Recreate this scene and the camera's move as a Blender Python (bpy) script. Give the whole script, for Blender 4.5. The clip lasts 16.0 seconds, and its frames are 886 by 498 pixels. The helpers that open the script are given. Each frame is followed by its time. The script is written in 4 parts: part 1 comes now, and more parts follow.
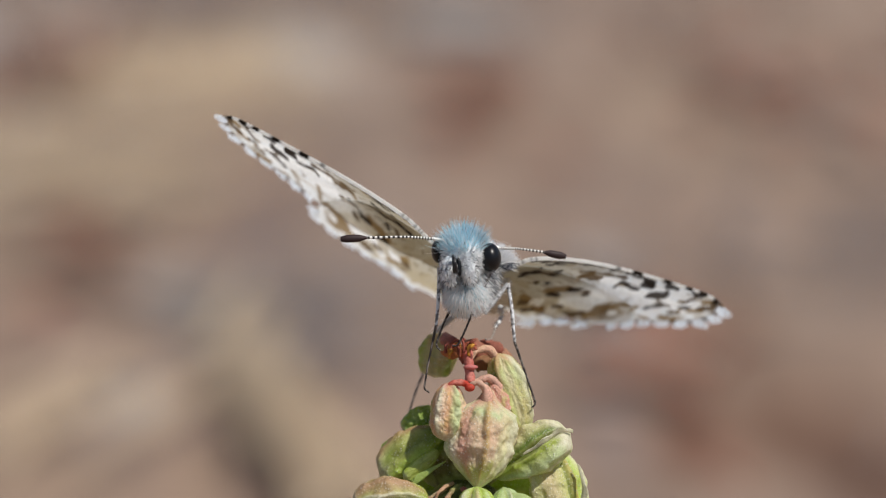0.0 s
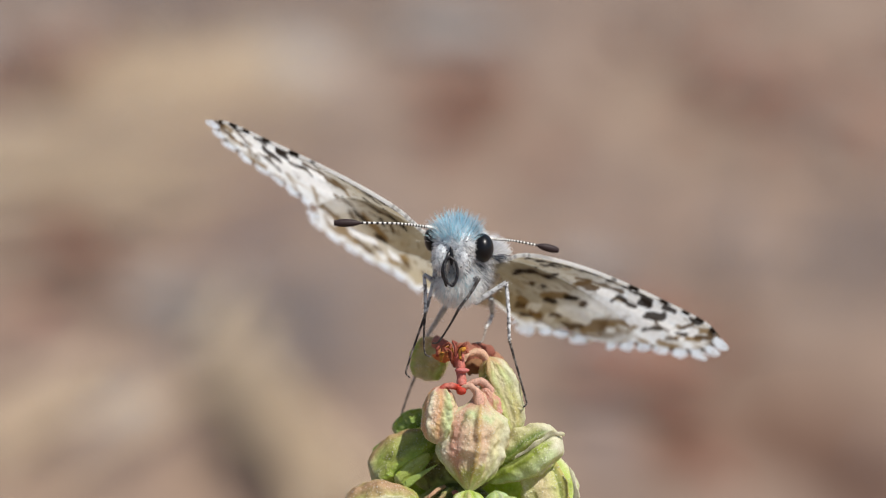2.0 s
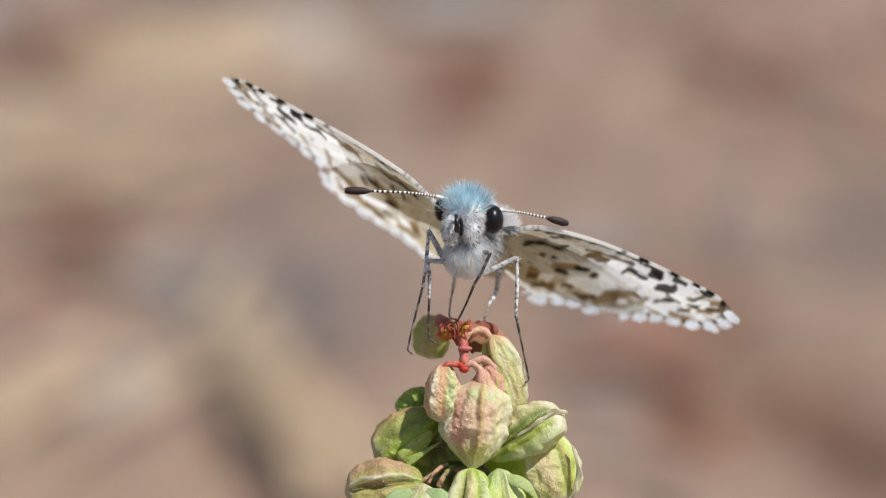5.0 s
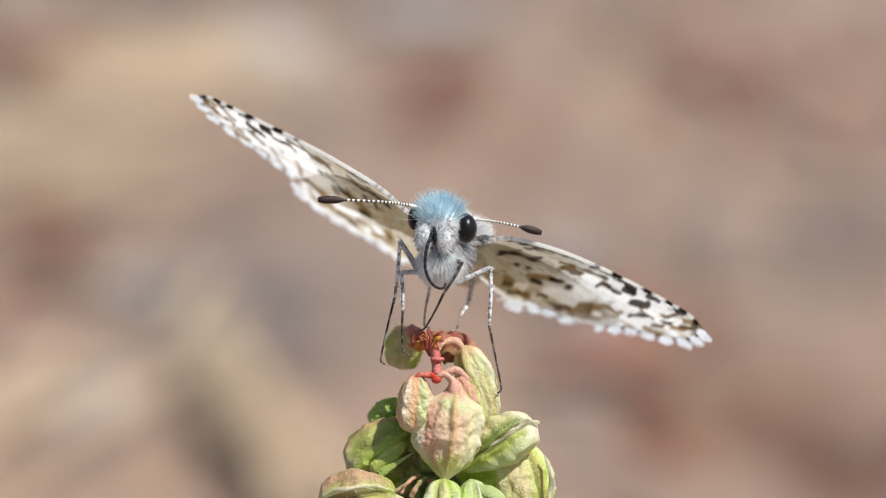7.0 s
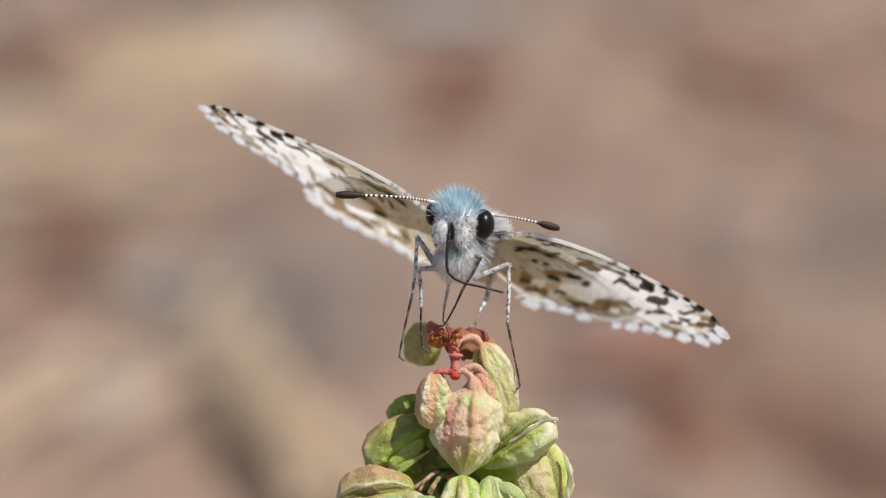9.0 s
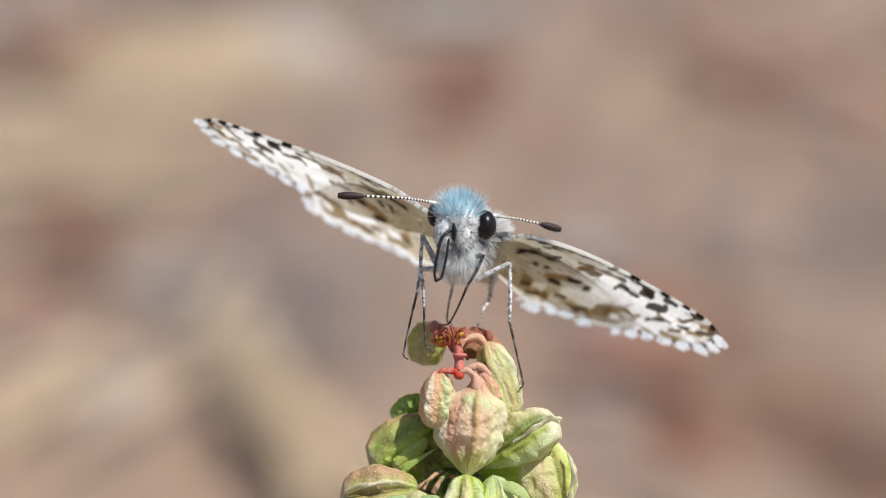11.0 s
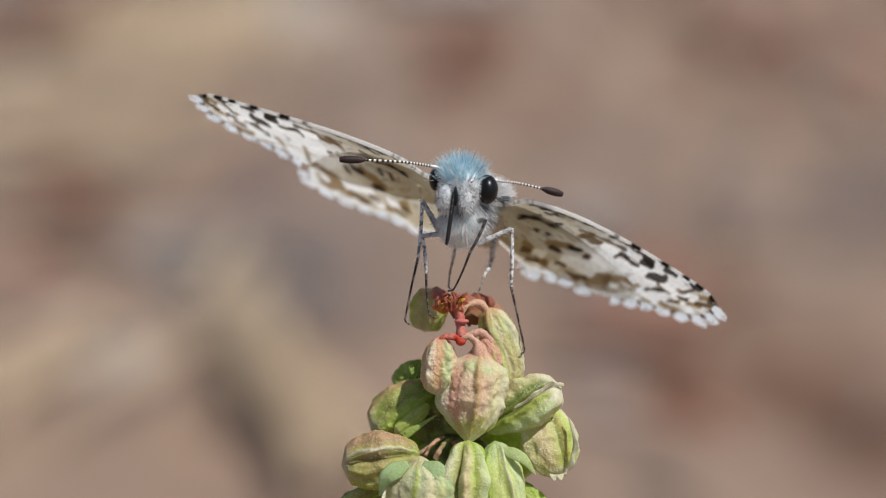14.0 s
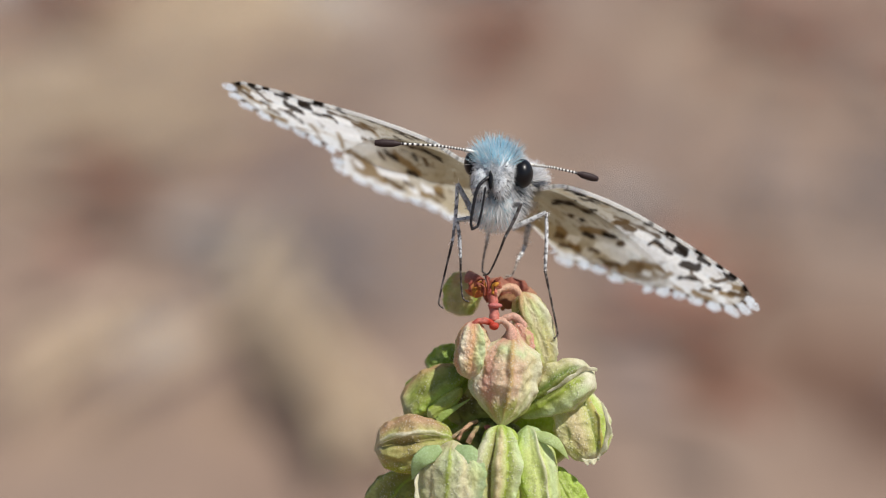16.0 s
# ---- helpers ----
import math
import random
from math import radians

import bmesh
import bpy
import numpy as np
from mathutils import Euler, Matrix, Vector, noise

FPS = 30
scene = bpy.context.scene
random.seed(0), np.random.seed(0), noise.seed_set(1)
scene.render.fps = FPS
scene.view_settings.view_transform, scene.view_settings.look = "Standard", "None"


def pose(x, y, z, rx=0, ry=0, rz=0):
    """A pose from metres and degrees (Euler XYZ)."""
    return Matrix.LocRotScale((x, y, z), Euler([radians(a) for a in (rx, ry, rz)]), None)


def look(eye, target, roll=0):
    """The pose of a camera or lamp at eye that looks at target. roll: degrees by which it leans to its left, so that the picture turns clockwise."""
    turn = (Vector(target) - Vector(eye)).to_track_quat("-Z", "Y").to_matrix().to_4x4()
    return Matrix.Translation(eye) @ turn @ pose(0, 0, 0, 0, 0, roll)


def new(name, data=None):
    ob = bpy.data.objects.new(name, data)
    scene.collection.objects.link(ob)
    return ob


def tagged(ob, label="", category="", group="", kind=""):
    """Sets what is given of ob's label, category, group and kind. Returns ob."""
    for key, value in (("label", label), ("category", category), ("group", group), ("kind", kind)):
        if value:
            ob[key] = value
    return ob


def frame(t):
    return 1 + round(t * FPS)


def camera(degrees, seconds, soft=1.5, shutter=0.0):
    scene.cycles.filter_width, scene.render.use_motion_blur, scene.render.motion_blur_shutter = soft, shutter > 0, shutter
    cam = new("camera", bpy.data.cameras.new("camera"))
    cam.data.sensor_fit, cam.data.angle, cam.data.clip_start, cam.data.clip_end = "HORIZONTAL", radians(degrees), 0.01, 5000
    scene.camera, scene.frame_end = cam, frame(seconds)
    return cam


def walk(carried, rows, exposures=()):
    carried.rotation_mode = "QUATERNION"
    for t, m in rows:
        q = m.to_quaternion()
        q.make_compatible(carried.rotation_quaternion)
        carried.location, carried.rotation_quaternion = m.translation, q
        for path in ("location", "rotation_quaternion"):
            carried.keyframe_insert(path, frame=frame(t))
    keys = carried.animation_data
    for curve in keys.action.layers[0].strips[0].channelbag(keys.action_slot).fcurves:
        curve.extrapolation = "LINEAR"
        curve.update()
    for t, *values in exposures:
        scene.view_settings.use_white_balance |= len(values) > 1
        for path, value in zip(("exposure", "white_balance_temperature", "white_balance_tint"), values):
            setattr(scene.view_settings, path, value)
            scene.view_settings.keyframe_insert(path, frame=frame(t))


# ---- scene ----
cam = camera(20.0, 16.0, soft=1.1)
cam.data.dof.use_dof = True
cam.data.dof.focus_distance = 0.1414
cam.data.dof.aperture_fstop = 22.0

# ---- camera: hand-held, turning on the spot (seconds, tilt, pan) ----
EYE = (-0.00282, -0.13634, 0.30091)
PANS = [
    (0, -13.595, -0.579),
    (0.5, -13.659, -0.928),
    (1, -13.621, -0.753),
    (1.5, -13.621, -0.861),
    (2, -13.518, -0.78),
    (2.5, -13.736, -1.103),
    (3, -13.813, -1.062),
    (3.2, -13.788, -0.753),
    (5.3, -14.032, -0.713),
    (5.5, -13.993, -0.874),
    (6, -13.929, -1.277),
    (6.5, -13.954, -1.21),
    (7, -13.775, -1.371),
    (7.5, -13.89, -1.089),
    (8, -13.749, -0.82),
    (8.5, -13.826, -0.968),
    (8.7, -13.839, -0.955),
    (10.8, -13.929, -0.807),
    (11, -13.865, -0.834),
    (11.5, -13.942, -0.82),
    (12, -14.033, -0.404),
    (12.5, -14.083, -1.009),
    (13, -14.161, -0.632),
    (13.5, -14.405, -1.103),
    (14, -14.637, -0.793),
    (14.5, -14.715, -0.269),
    (15, -14.779, -0.403),
    (15.5, -14.808, 0.134),
    (16, -15.0, 0.0),
]
# the camera meters on the way: seconds, stops, kelvin, tint
EXPOSURES = [(0, -0.22, 6500, 10), (0.5, -0.01, 6570, 11), (1, -0.08, 6500, 10), (1.5, -0.02, 6500, 10), (2, -0.01, 6500, 10), (2.5, 0.05, 6650, 11.4), (3, 0.02, 6650, 10.3), (5.5, 0.09, 6500, 10), (6, 0.23, 6500, 10), (6.5, 0.20, 6500, 10), (7, 0.24, 6500, 10), (7.5, 0.16, 6500, 10), (8, 0.17, 6550, 10.8), (8.5, 0.00, 6720, 11.8), (11, 0.17, 6500, 10), (11.5, 0.16, 6550, 10.6), (12, 0.14, 6500, 10), (12.5, 0.20, 6500, 10), (13, -0.08, 6500, 10), (13.5, -0.02, 6500, 10), (14, -0.20, 6500, 10), (14.5, -0.07, 6500, 10), (15, 0.01, 6500, 10), (15.5, 0.01, 6500, 10), (16, -0.05, 6500, 10)]
walk(cam, [(t, pose(*EYE, 90 + tilt, 0, pan)) for t, tilt, pan in PANS], EXPOSURES)

# ---- light: clear sky, high sun over the plant's sunny side ----
SUN_FROM = Vector((0.47, -0.27, 0.84)).normalized()
world = bpy.data.worlds.new("world")
scene.world = world
world.use_nodes = True
sky = world.node_tree.nodes.new("ShaderNodeTexSky")
sky.sky_type = "NISHITA"
sky.sun_disc = False
sky.sun_elevation = math.asin(SUN_FROM.z)
sky.sun_rotation = math.atan2(SUN_FROM.x, SUN_FROM.y)
back = world.node_tree.nodes["Background"]
back.inputs["Strength"].default_value = 0.085
world.node_tree.links.new(sky.outputs["Color"], back.inputs["Color"])
sun_data = bpy.data.lights.new("sun", "SUN")
sun_data.energy, sun_data.angle, sun_data.color = 5.0, radians(0.6), (1.0, 0.955, 0.885)
sun = new("sun", sun_data)
sun.matrix_world = look(SUN_FROM * 3, (0, 0, 0))

# ---- the subject's own space: one unit is 0.032 mm, x across, y away, z up the stem; origin at the red hub of the plant ----
U = 0.000032
PLACE = pose(0, 0, 0.26, -15)


def col(r, g, b):
    """Linear colour from display values 0 to 255."""
    return tuple(((v / 255 + 0.055) / 1.055) ** 2.4 if v > 10 else v / 255 / 12.92 for v in (r, g, b))


# ---- materials ----
def nodes_of(name):
    m = bpy.data.materials.new(name)
    m.use_nodes = True
    nt = m.node_tree
    return m, nt, nt.nodes["Principled BSDF"]


def noise_node(nt, scale, detail=4.0, rough=0.6, coords="Object", turn=0.0, stretch=1.0):
    tc = nt.nodes.new("ShaderNodeTexCoord")
    n = nt.nodes.new("ShaderNodeTexNoise")
    n.inputs["Scale"].default_value, n.inputs["Detail"].default_value, n.inputs["Roughness"].default_value = scale, detail, rough
    if turn or stretch != 1.0:
        mp = nt.nodes.new("ShaderNodeMapping")
        mp.inputs["Rotation"].default_value, mp.inputs["Scale"].default_value = (0, 0, radians(turn)), (1, stretch, 1)
        nt.links.new(tc.outputs[coords], mp.inputs["Vector"])
        nt.links.new(mp.outputs["Vector"], n.inputs["Vector"])
    else:
        nt.links.new(tc.outputs[coords], n.inputs["Vector"])
    return n


def ramp(nt, src, stops):
    r = nt.nodes.new("ShaderNodeValToRGB")
    while len(r.color_ramp.elements) < len(stops):
        r.color_ramp.elements.new(0.5)
    for e, (p, c) in zip(r.color_ramp.elements, stops):
        e.position, e.color = p, (*c, 1)
    nt.links.new(src, r.inputs["Fac"])
    return r.outputs["Color"]


def mix(nt, a, b, fac, mode="MIX"):
    m = nt.nodes.new("ShaderNodeMix")
    m.data_type, m.blend_type = "RGBA", mode
    for sock, v in ((m.inputs["Factor"], fac), (m.inputs["A"], a), (m.inputs["B"], b)):
        if isinstance(v, (int, float)):
            sock.default_value = v
        elif isinstance(v, tuple):
            sock.default_value = (*v, 1)
        else:
            nt.links.new(v, sock)
    return m.outputs["Result"]


def bump(nt, bsdf, height, strength, distance):
    b = nt.nodes.new("ShaderNodeBump")
    b.inputs["Strength"].default_value, b.inputs["Distance"].default_value = strength, distance
    nt.links.new(height, b.inputs["Height"])
    nt.links.new(b.outputs["Normal"], bsdf.inputs["Normal"])
    return b


def attribute(nt, name="paint"):
    a = nt.nodes.new("ShaderNodeAttribute")
    a.attribute_name = name
    return a.outputs["Color"]


def thin(nt, bsdf, color, share):
    """Lets light shine through a thin sheet."""
    t = nt.nodes.new("ShaderNodeBsdfTranslucent")
    nt.links.new(color, t.inputs["Color"])
    m = nt.nodes.new("ShaderNodeMixShader")
    m.inputs["Fac"].default_value = share
    nt.links.new(bsdf.outputs["BSDF"], m.inputs[1])
    nt.links.new(t.outputs["BSDF"], m.inputs[2])
    nt.links.new(m.outputs["Shader"], nt.nodes["Material Output"].inputs["Surface"])


def painted(name, rough=0.7, grain=30000.0, contrast=0.25, shine_through=0.0, relief=0.0, sheen=0.0, specular=0.3, dust=None):
    """A surface whose pattern lies in the mesh, with fine grain over it."""
    m, nt, b = nodes_of(name)
    n = noise_node(nt, grain, 3.0)
    lo, hi = 1 - contrast, 1.0
    c = mix(nt, attribute(nt), ramp(nt, n.outputs["Fac"], [(0.3, (lo, lo, lo)), (0.65, (hi, hi, hi))]), 1.0, "MULTIPLY")
    if dust:
        d = noise_node(nt, 4200.0, 4.0, 0.65)
        c = mix(nt, c, ramp(nt, d.outputs["Fac"], [(0.34, dust), (0.54, (1.0, 1.0, 1.0))]), 1.0, "MULTIPLY")
    nt.links.new(c, b.inputs["Base Color"])
    b.inputs["Roughness"].default_value = rough
    b.inputs["Specular IOR Level"].default_value = specular
    b.inputs["Sheen Weight"].default_value = sheen
    if relief:
        bump(nt, b, n.outputs["Fac"], 0.6, relief)
    if shine_through:
        thin(nt, b, c, shine_through)
    return m


def plain(name, color, rough=0.6, var=0.25, scale=20000.0, specular=0.4, coat=0.0):
    m, nt, b = nodes_of(name)
    n = noise_node(nt, scale)
    d = tuple(v * (1 - var) for v in color)
    nt.links.new(ramp(nt, n.outputs["Fac"], [(0.35, d), (0.65, color)]), b.inputs["Base Color"])
    b.inputs["Roughness"].default_value = rough
    b.inputs["Specular IOR Level"].default_value = specular
    b.inputs["Coat Weight"].default_value = coat
    return m


WING = painted("wing scales", 0.75, 22000.0, 0.10, 0.70, 0.00001, dust=(0.87, 0.855, 0.82))
FRINGE = painted("wing fringe", 0.8, 40000.0, 0.05, 0.76)
HAIR = painted("insect hair", 0.5, 60000.0, 0.04, 0.6, specular=0.5)
SKIN = painted("insect body", 0.7, 30000.0, 0.4)
LEG = painted("insect leg scales", 0.6, 60000.0, 0.35)
EYE_MAT = plain("insect eye", (0.006, 0.006, 0.008), 0.32, 0.3, 60000.0, 0.3)
TONGUE = plain("proboscis horn", (0.014, 0.012, 0.014), 0.35, 0.3)
ANTENNA = painted("antenna scales", 0.6, 60000.0, 0.3)
RED = painted("red flower tissue", 0.5, 9000.0, 0.35, 0.25, 0.00006)
DULL_RED = painted("withered flower tissue", 0.7, 7000.0, 0.35, 0.5, 0.00008, specular=0.15)


def pod_material():
    m, nt, b = nodes_of("seed valve")
    fine = noise_node(nt, 6000.0, 6.0, 0.7)
    big = noise_node(nt, 1400.0, 3.0)
    base = attribute(nt)
    mott = ramp(nt, big.outputs["Fac"], [(0.3, (0.84, 0.86, 0.74)), (0.6, (1.0, 1.0, 1.0))])
    c = mix(nt, base, mott, 1.0, "MULTIPLY")
    c = mix(nt, c, ramp(nt, fine.outputs["Fac"], [(0.35, (0.84, 0.82, 0.74)), (0.6, (1.0, 1.0, 1.0))]), 1.0, "MULTIPLY")
    # pale waxy blisters, whitened so that their colour also holds the sun's glints
    v = nt.nodes.new("ShaderNodeTexVoronoi")
    v.inputs["Scale"].default_value = 6600.0
    nt.links.new(nt.nodes.new("ShaderNodeTexCoord").outputs["Object"], v.inputs["Vector"])
    v.inputs["Randomness"].default_value = 1.0
    speck = ramp(nt, v.outputs["Distance"], [(0.08, (0.8, 0.8, 0.8)), (0.46, (0.0, 0.0, 0.0))])
    where = noise_node(nt, 3600.0, 4.0, 0.7)
    speck = mix(nt, (0.0, 0.0, 0.0), speck, ramp(nt, where.outputs["Fac"], [(0.40, (0.06, 0.06, 0.06)), (0.60, (1.0, 1.0, 1.0))]))
    share = nt.nodes.new("ShaderNodeAttribute")
    share.attribute_name = "paint"
    speck = mix(nt, (0.0, 0.0, 0.0), speck, share.outputs["Alpha"])
    c = mix(nt, c, (0.93, 0.90, 0.83), speck)
    nt.links.new(c, b.inputs["Base Color"])
    nt.links.new(ramp(nt, speck, [(0.1, (0.42, 0.42, 0.42)), (0.6, (0.18, 0.18, 0.18))]), b.inputs["Roughness"])
    b.inputs["Specular IOR Level"].default_value = 0.5
    add = nt.nodes.new("ShaderNodeMath")
    add.operation = "ADD"
    nt.links.new(fine.outputs["Fac"], add.inputs[0])
    nt.links.new(speck, add.inputs[1])
    bump(nt, b, add.outputs["Value"], 0.75, 0.00009)
    thin(nt, b, c, 0.33)
    return m


POD = pod_material()
STEM = painted("plant stem", 0.5, 7000.0, 0.3, 0.0, 0.00004)


def ground_material():
    m, nt, b = nodes_of("dry reddish soil")
    big = noise_node(nt, 8.0, 3.0, 0.55, turn=24.0, stretch=0.3)
    mid = noise_node(nt, 34.0, 3.0, 0.55, turn=14.0, stretch=0.24)
    fine = noise_node(nt, 600.0, 4.0, 0.7)
    c = ramp(nt, big.outputs["Fac"], [(0.30, (0.256, 0.175, 0.131)), (0.5, (0.280, 0.198, 0.148)), (0.68, (0.296, 0.218, 0.169))])
    c = mix(nt, c, attribute(nt), 1.0, "MULTIPLY")
    c = mix(nt, c, ramp(nt, mid.outputs["Fac"], [(0.36, (0.62, 0.57, 0.55)), (0.5, (0.97, 0.95, 0.94)), (0.64, (1.2, 1.17, 1.13))]), 0.42, "MULTIPLY")
    c = mix(nt, c, ramp(nt, fine.outputs["Fac"], [(0.3, (0.6, 0.58, 0.55)), (0.7, (1.1, 1.1, 1.1))]), 0.6, "MULTIPLY")
    nt.links.new(c, b.inputs["Base Color"])
    b.inputs["Roughness"].default_value = 0.95
    bump(nt, b, mid.outputs["Fac"], 0.5, 0.01)
    return m


GROUND = ground_material()
STONE = plain("pale grey stone", (0.36, 0.33, 0.31), 0.9, 0.3, 60.0)
STRAW = plain("dry straw", (0.62, 0.48, 0.33), 0.7, 0.35, 90.0)
DEAD_LEAF = plain("dead red-brown leaf", (0.29, 0.13, 0.085), 0.7, 0.4, 90.0)
TWIG = plain("grey weathered twig", (0.27, 0.225, 0.21), 0.9, 0.4, 90.0)


# ---- mesh helpers ----
def tag_mesh(name, verts, faces, material, paint=None, smooth=True, scale=U):
    me = bpy.data.meshes.new(name)
    v = np.asarray(verts, float) * scale
    me.from_pydata(v.tolist(), [], faces)
    me.materials.append(material)
    if paint is not None:
        a = me.color_attributes.new("paint", "FLOAT_COLOR", "POINT")
        full = np.full((len(v), 4), 0.25)
        q = np.asarray(paint)
        full[:, :q.shape[1]] = q
        a.data.foreach_set("color", full.ravel())
    if smooth:
        me.polygons.foreach_set("use_smooth", [True] * len(me.polygons))
    me.update()
    return me


def part(name, mesh, parent, label=""):
    ob = new(name, mesh)
    ob.parent = parent
    return tagged(ob, label)


def grid_faces(rows, cols, close=False):
    out = []
    for i in range(rows - 1):
        for j in range(cols if close else cols - 1):
            k = (j + 1) % cols
            out.append((i * cols + j, i * cols + k, (i + 1) * cols + k, (i + 1) * cols + j))
    return out


def smoothstep(a, b, x):
    t = np.clip((x - a) / (b - a), 0, 1)
    return t * t * (3 - 2 * t)


def curve_points(ctrl, n):
    """n points along a Catmull-Rom curve through ctrl."""
    c = np.asarray(ctrl, float)
    c = np.vstack([2 * c[0] - c[1], c, 2 * c[-1] - c[-2]])
    m = len(c) - 3
    out = []
    for u in np.linspace(0, m - 1e-6, n):
        i = int(u)
        t = u - i
        p0, p1, p2, p3 = c[i:i + 4]
        out.append(0.5 * (2 * p1 + (p2 - p0) * t + (2 * p0 - 5 * p1 + 4 * p2 - p3) * t * t + (3 * p1 - p0 - 3 * p2 + p3) * t ** 3))
    return np.array(out)


def tube(ctrl, radii, n=24, sides=10, flat=1.0):
    """Vertices and faces of a capped tube along a curve; radii are spread evenly along it."""
    p = curve_points(ctrl, n)
    r = np.interp(np.linspace(0, 1, n), np.linspace(0, 1, len(radii)), radii)
    tan = np.gradient(p, axis=0)
    tan /= np.linalg.norm(tan, axis=1)[:, None] + 1e-9
    ref = np.array([0.13, -0.95, 0.27])
    verts, along = [], []
    for i in range(n):
        a = np.cross(tan[i], ref)
        a /= np.linalg.norm(a) + 1e-9
        b = np.cross(tan[i], a)
        for k in range(sides):
            w = 2 * math.pi * k / sides
            verts.append(p[i] + r[i] * (math.cos(w) * a + flat * math.sin(w) * b))
            along.append(i / (n - 1))
    faces = grid_faces(n, sides, True)
    faces.append(tuple(range(sides))[::-1])
    faces.append(tuple(range((n - 1) * sides, n * sides)))
    return np.array(verts), faces, np.array(along)


def joined(pieces):
    """Several (verts, faces, paint) as one."""
    vs, fs, ps, k = [], [], [], 0
    for v, f, p in pieces:
        vs.append(v)
        ps.append(p)
        fs += [tuple(i + k for i in face) for face in f]
        k += len(v)
    return np.vstack(vs), fs, np.vstack(ps)


def ball(center, radii, rings=28, sides=40):
    v = []
    for i in range(rings + 1):
        a = math.pi * i / rings
        for k in range(sides):
            w = 2 * math.pi * k / sides
            v.append((math.sin(a) * math.cos(w), math.sin(a) * math.sin(w), math.cos(a)))
    v = np.array(v) * np.array(radii) + np.array(center)
    return v, grid_faces(rings + 1, sides, True)


def flat_paint(n, c, jitter=0.0, rng=None):
    p = np.tile(np.array(c, float), (n, 1))
    if jitter:
        p *= 1 + jitter * rng.uniform(-1, 1, (n, 1))
    return p


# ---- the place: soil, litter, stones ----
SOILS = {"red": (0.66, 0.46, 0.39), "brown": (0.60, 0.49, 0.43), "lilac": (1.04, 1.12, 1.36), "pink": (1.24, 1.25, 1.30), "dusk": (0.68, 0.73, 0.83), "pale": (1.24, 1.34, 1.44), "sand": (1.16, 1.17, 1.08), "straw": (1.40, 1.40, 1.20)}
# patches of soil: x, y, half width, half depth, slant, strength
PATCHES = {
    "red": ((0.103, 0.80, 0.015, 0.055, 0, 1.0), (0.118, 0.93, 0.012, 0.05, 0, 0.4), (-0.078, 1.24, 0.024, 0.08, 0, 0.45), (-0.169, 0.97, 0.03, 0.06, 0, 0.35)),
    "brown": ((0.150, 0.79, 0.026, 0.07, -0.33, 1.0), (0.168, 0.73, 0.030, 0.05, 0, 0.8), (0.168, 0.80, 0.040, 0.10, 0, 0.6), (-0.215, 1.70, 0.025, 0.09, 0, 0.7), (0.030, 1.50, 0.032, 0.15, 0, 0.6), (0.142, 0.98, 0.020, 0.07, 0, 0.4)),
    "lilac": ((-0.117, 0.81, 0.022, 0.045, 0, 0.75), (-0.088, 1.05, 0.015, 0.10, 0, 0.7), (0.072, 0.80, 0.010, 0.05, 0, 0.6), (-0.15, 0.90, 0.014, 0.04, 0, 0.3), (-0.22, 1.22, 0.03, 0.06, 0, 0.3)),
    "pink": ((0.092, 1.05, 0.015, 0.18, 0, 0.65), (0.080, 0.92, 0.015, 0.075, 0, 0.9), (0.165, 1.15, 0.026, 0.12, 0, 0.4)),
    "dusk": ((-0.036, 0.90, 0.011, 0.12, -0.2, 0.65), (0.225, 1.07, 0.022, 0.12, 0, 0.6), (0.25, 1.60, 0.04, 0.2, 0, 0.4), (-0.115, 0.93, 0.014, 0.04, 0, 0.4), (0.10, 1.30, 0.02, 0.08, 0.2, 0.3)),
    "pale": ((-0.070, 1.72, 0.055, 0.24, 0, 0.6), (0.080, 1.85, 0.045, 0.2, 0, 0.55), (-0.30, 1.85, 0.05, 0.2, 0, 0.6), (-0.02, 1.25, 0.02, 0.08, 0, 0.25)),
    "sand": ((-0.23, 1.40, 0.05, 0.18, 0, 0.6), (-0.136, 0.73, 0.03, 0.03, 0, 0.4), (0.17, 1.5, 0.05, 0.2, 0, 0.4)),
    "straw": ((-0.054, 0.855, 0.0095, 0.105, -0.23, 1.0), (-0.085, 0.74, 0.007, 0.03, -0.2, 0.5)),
}


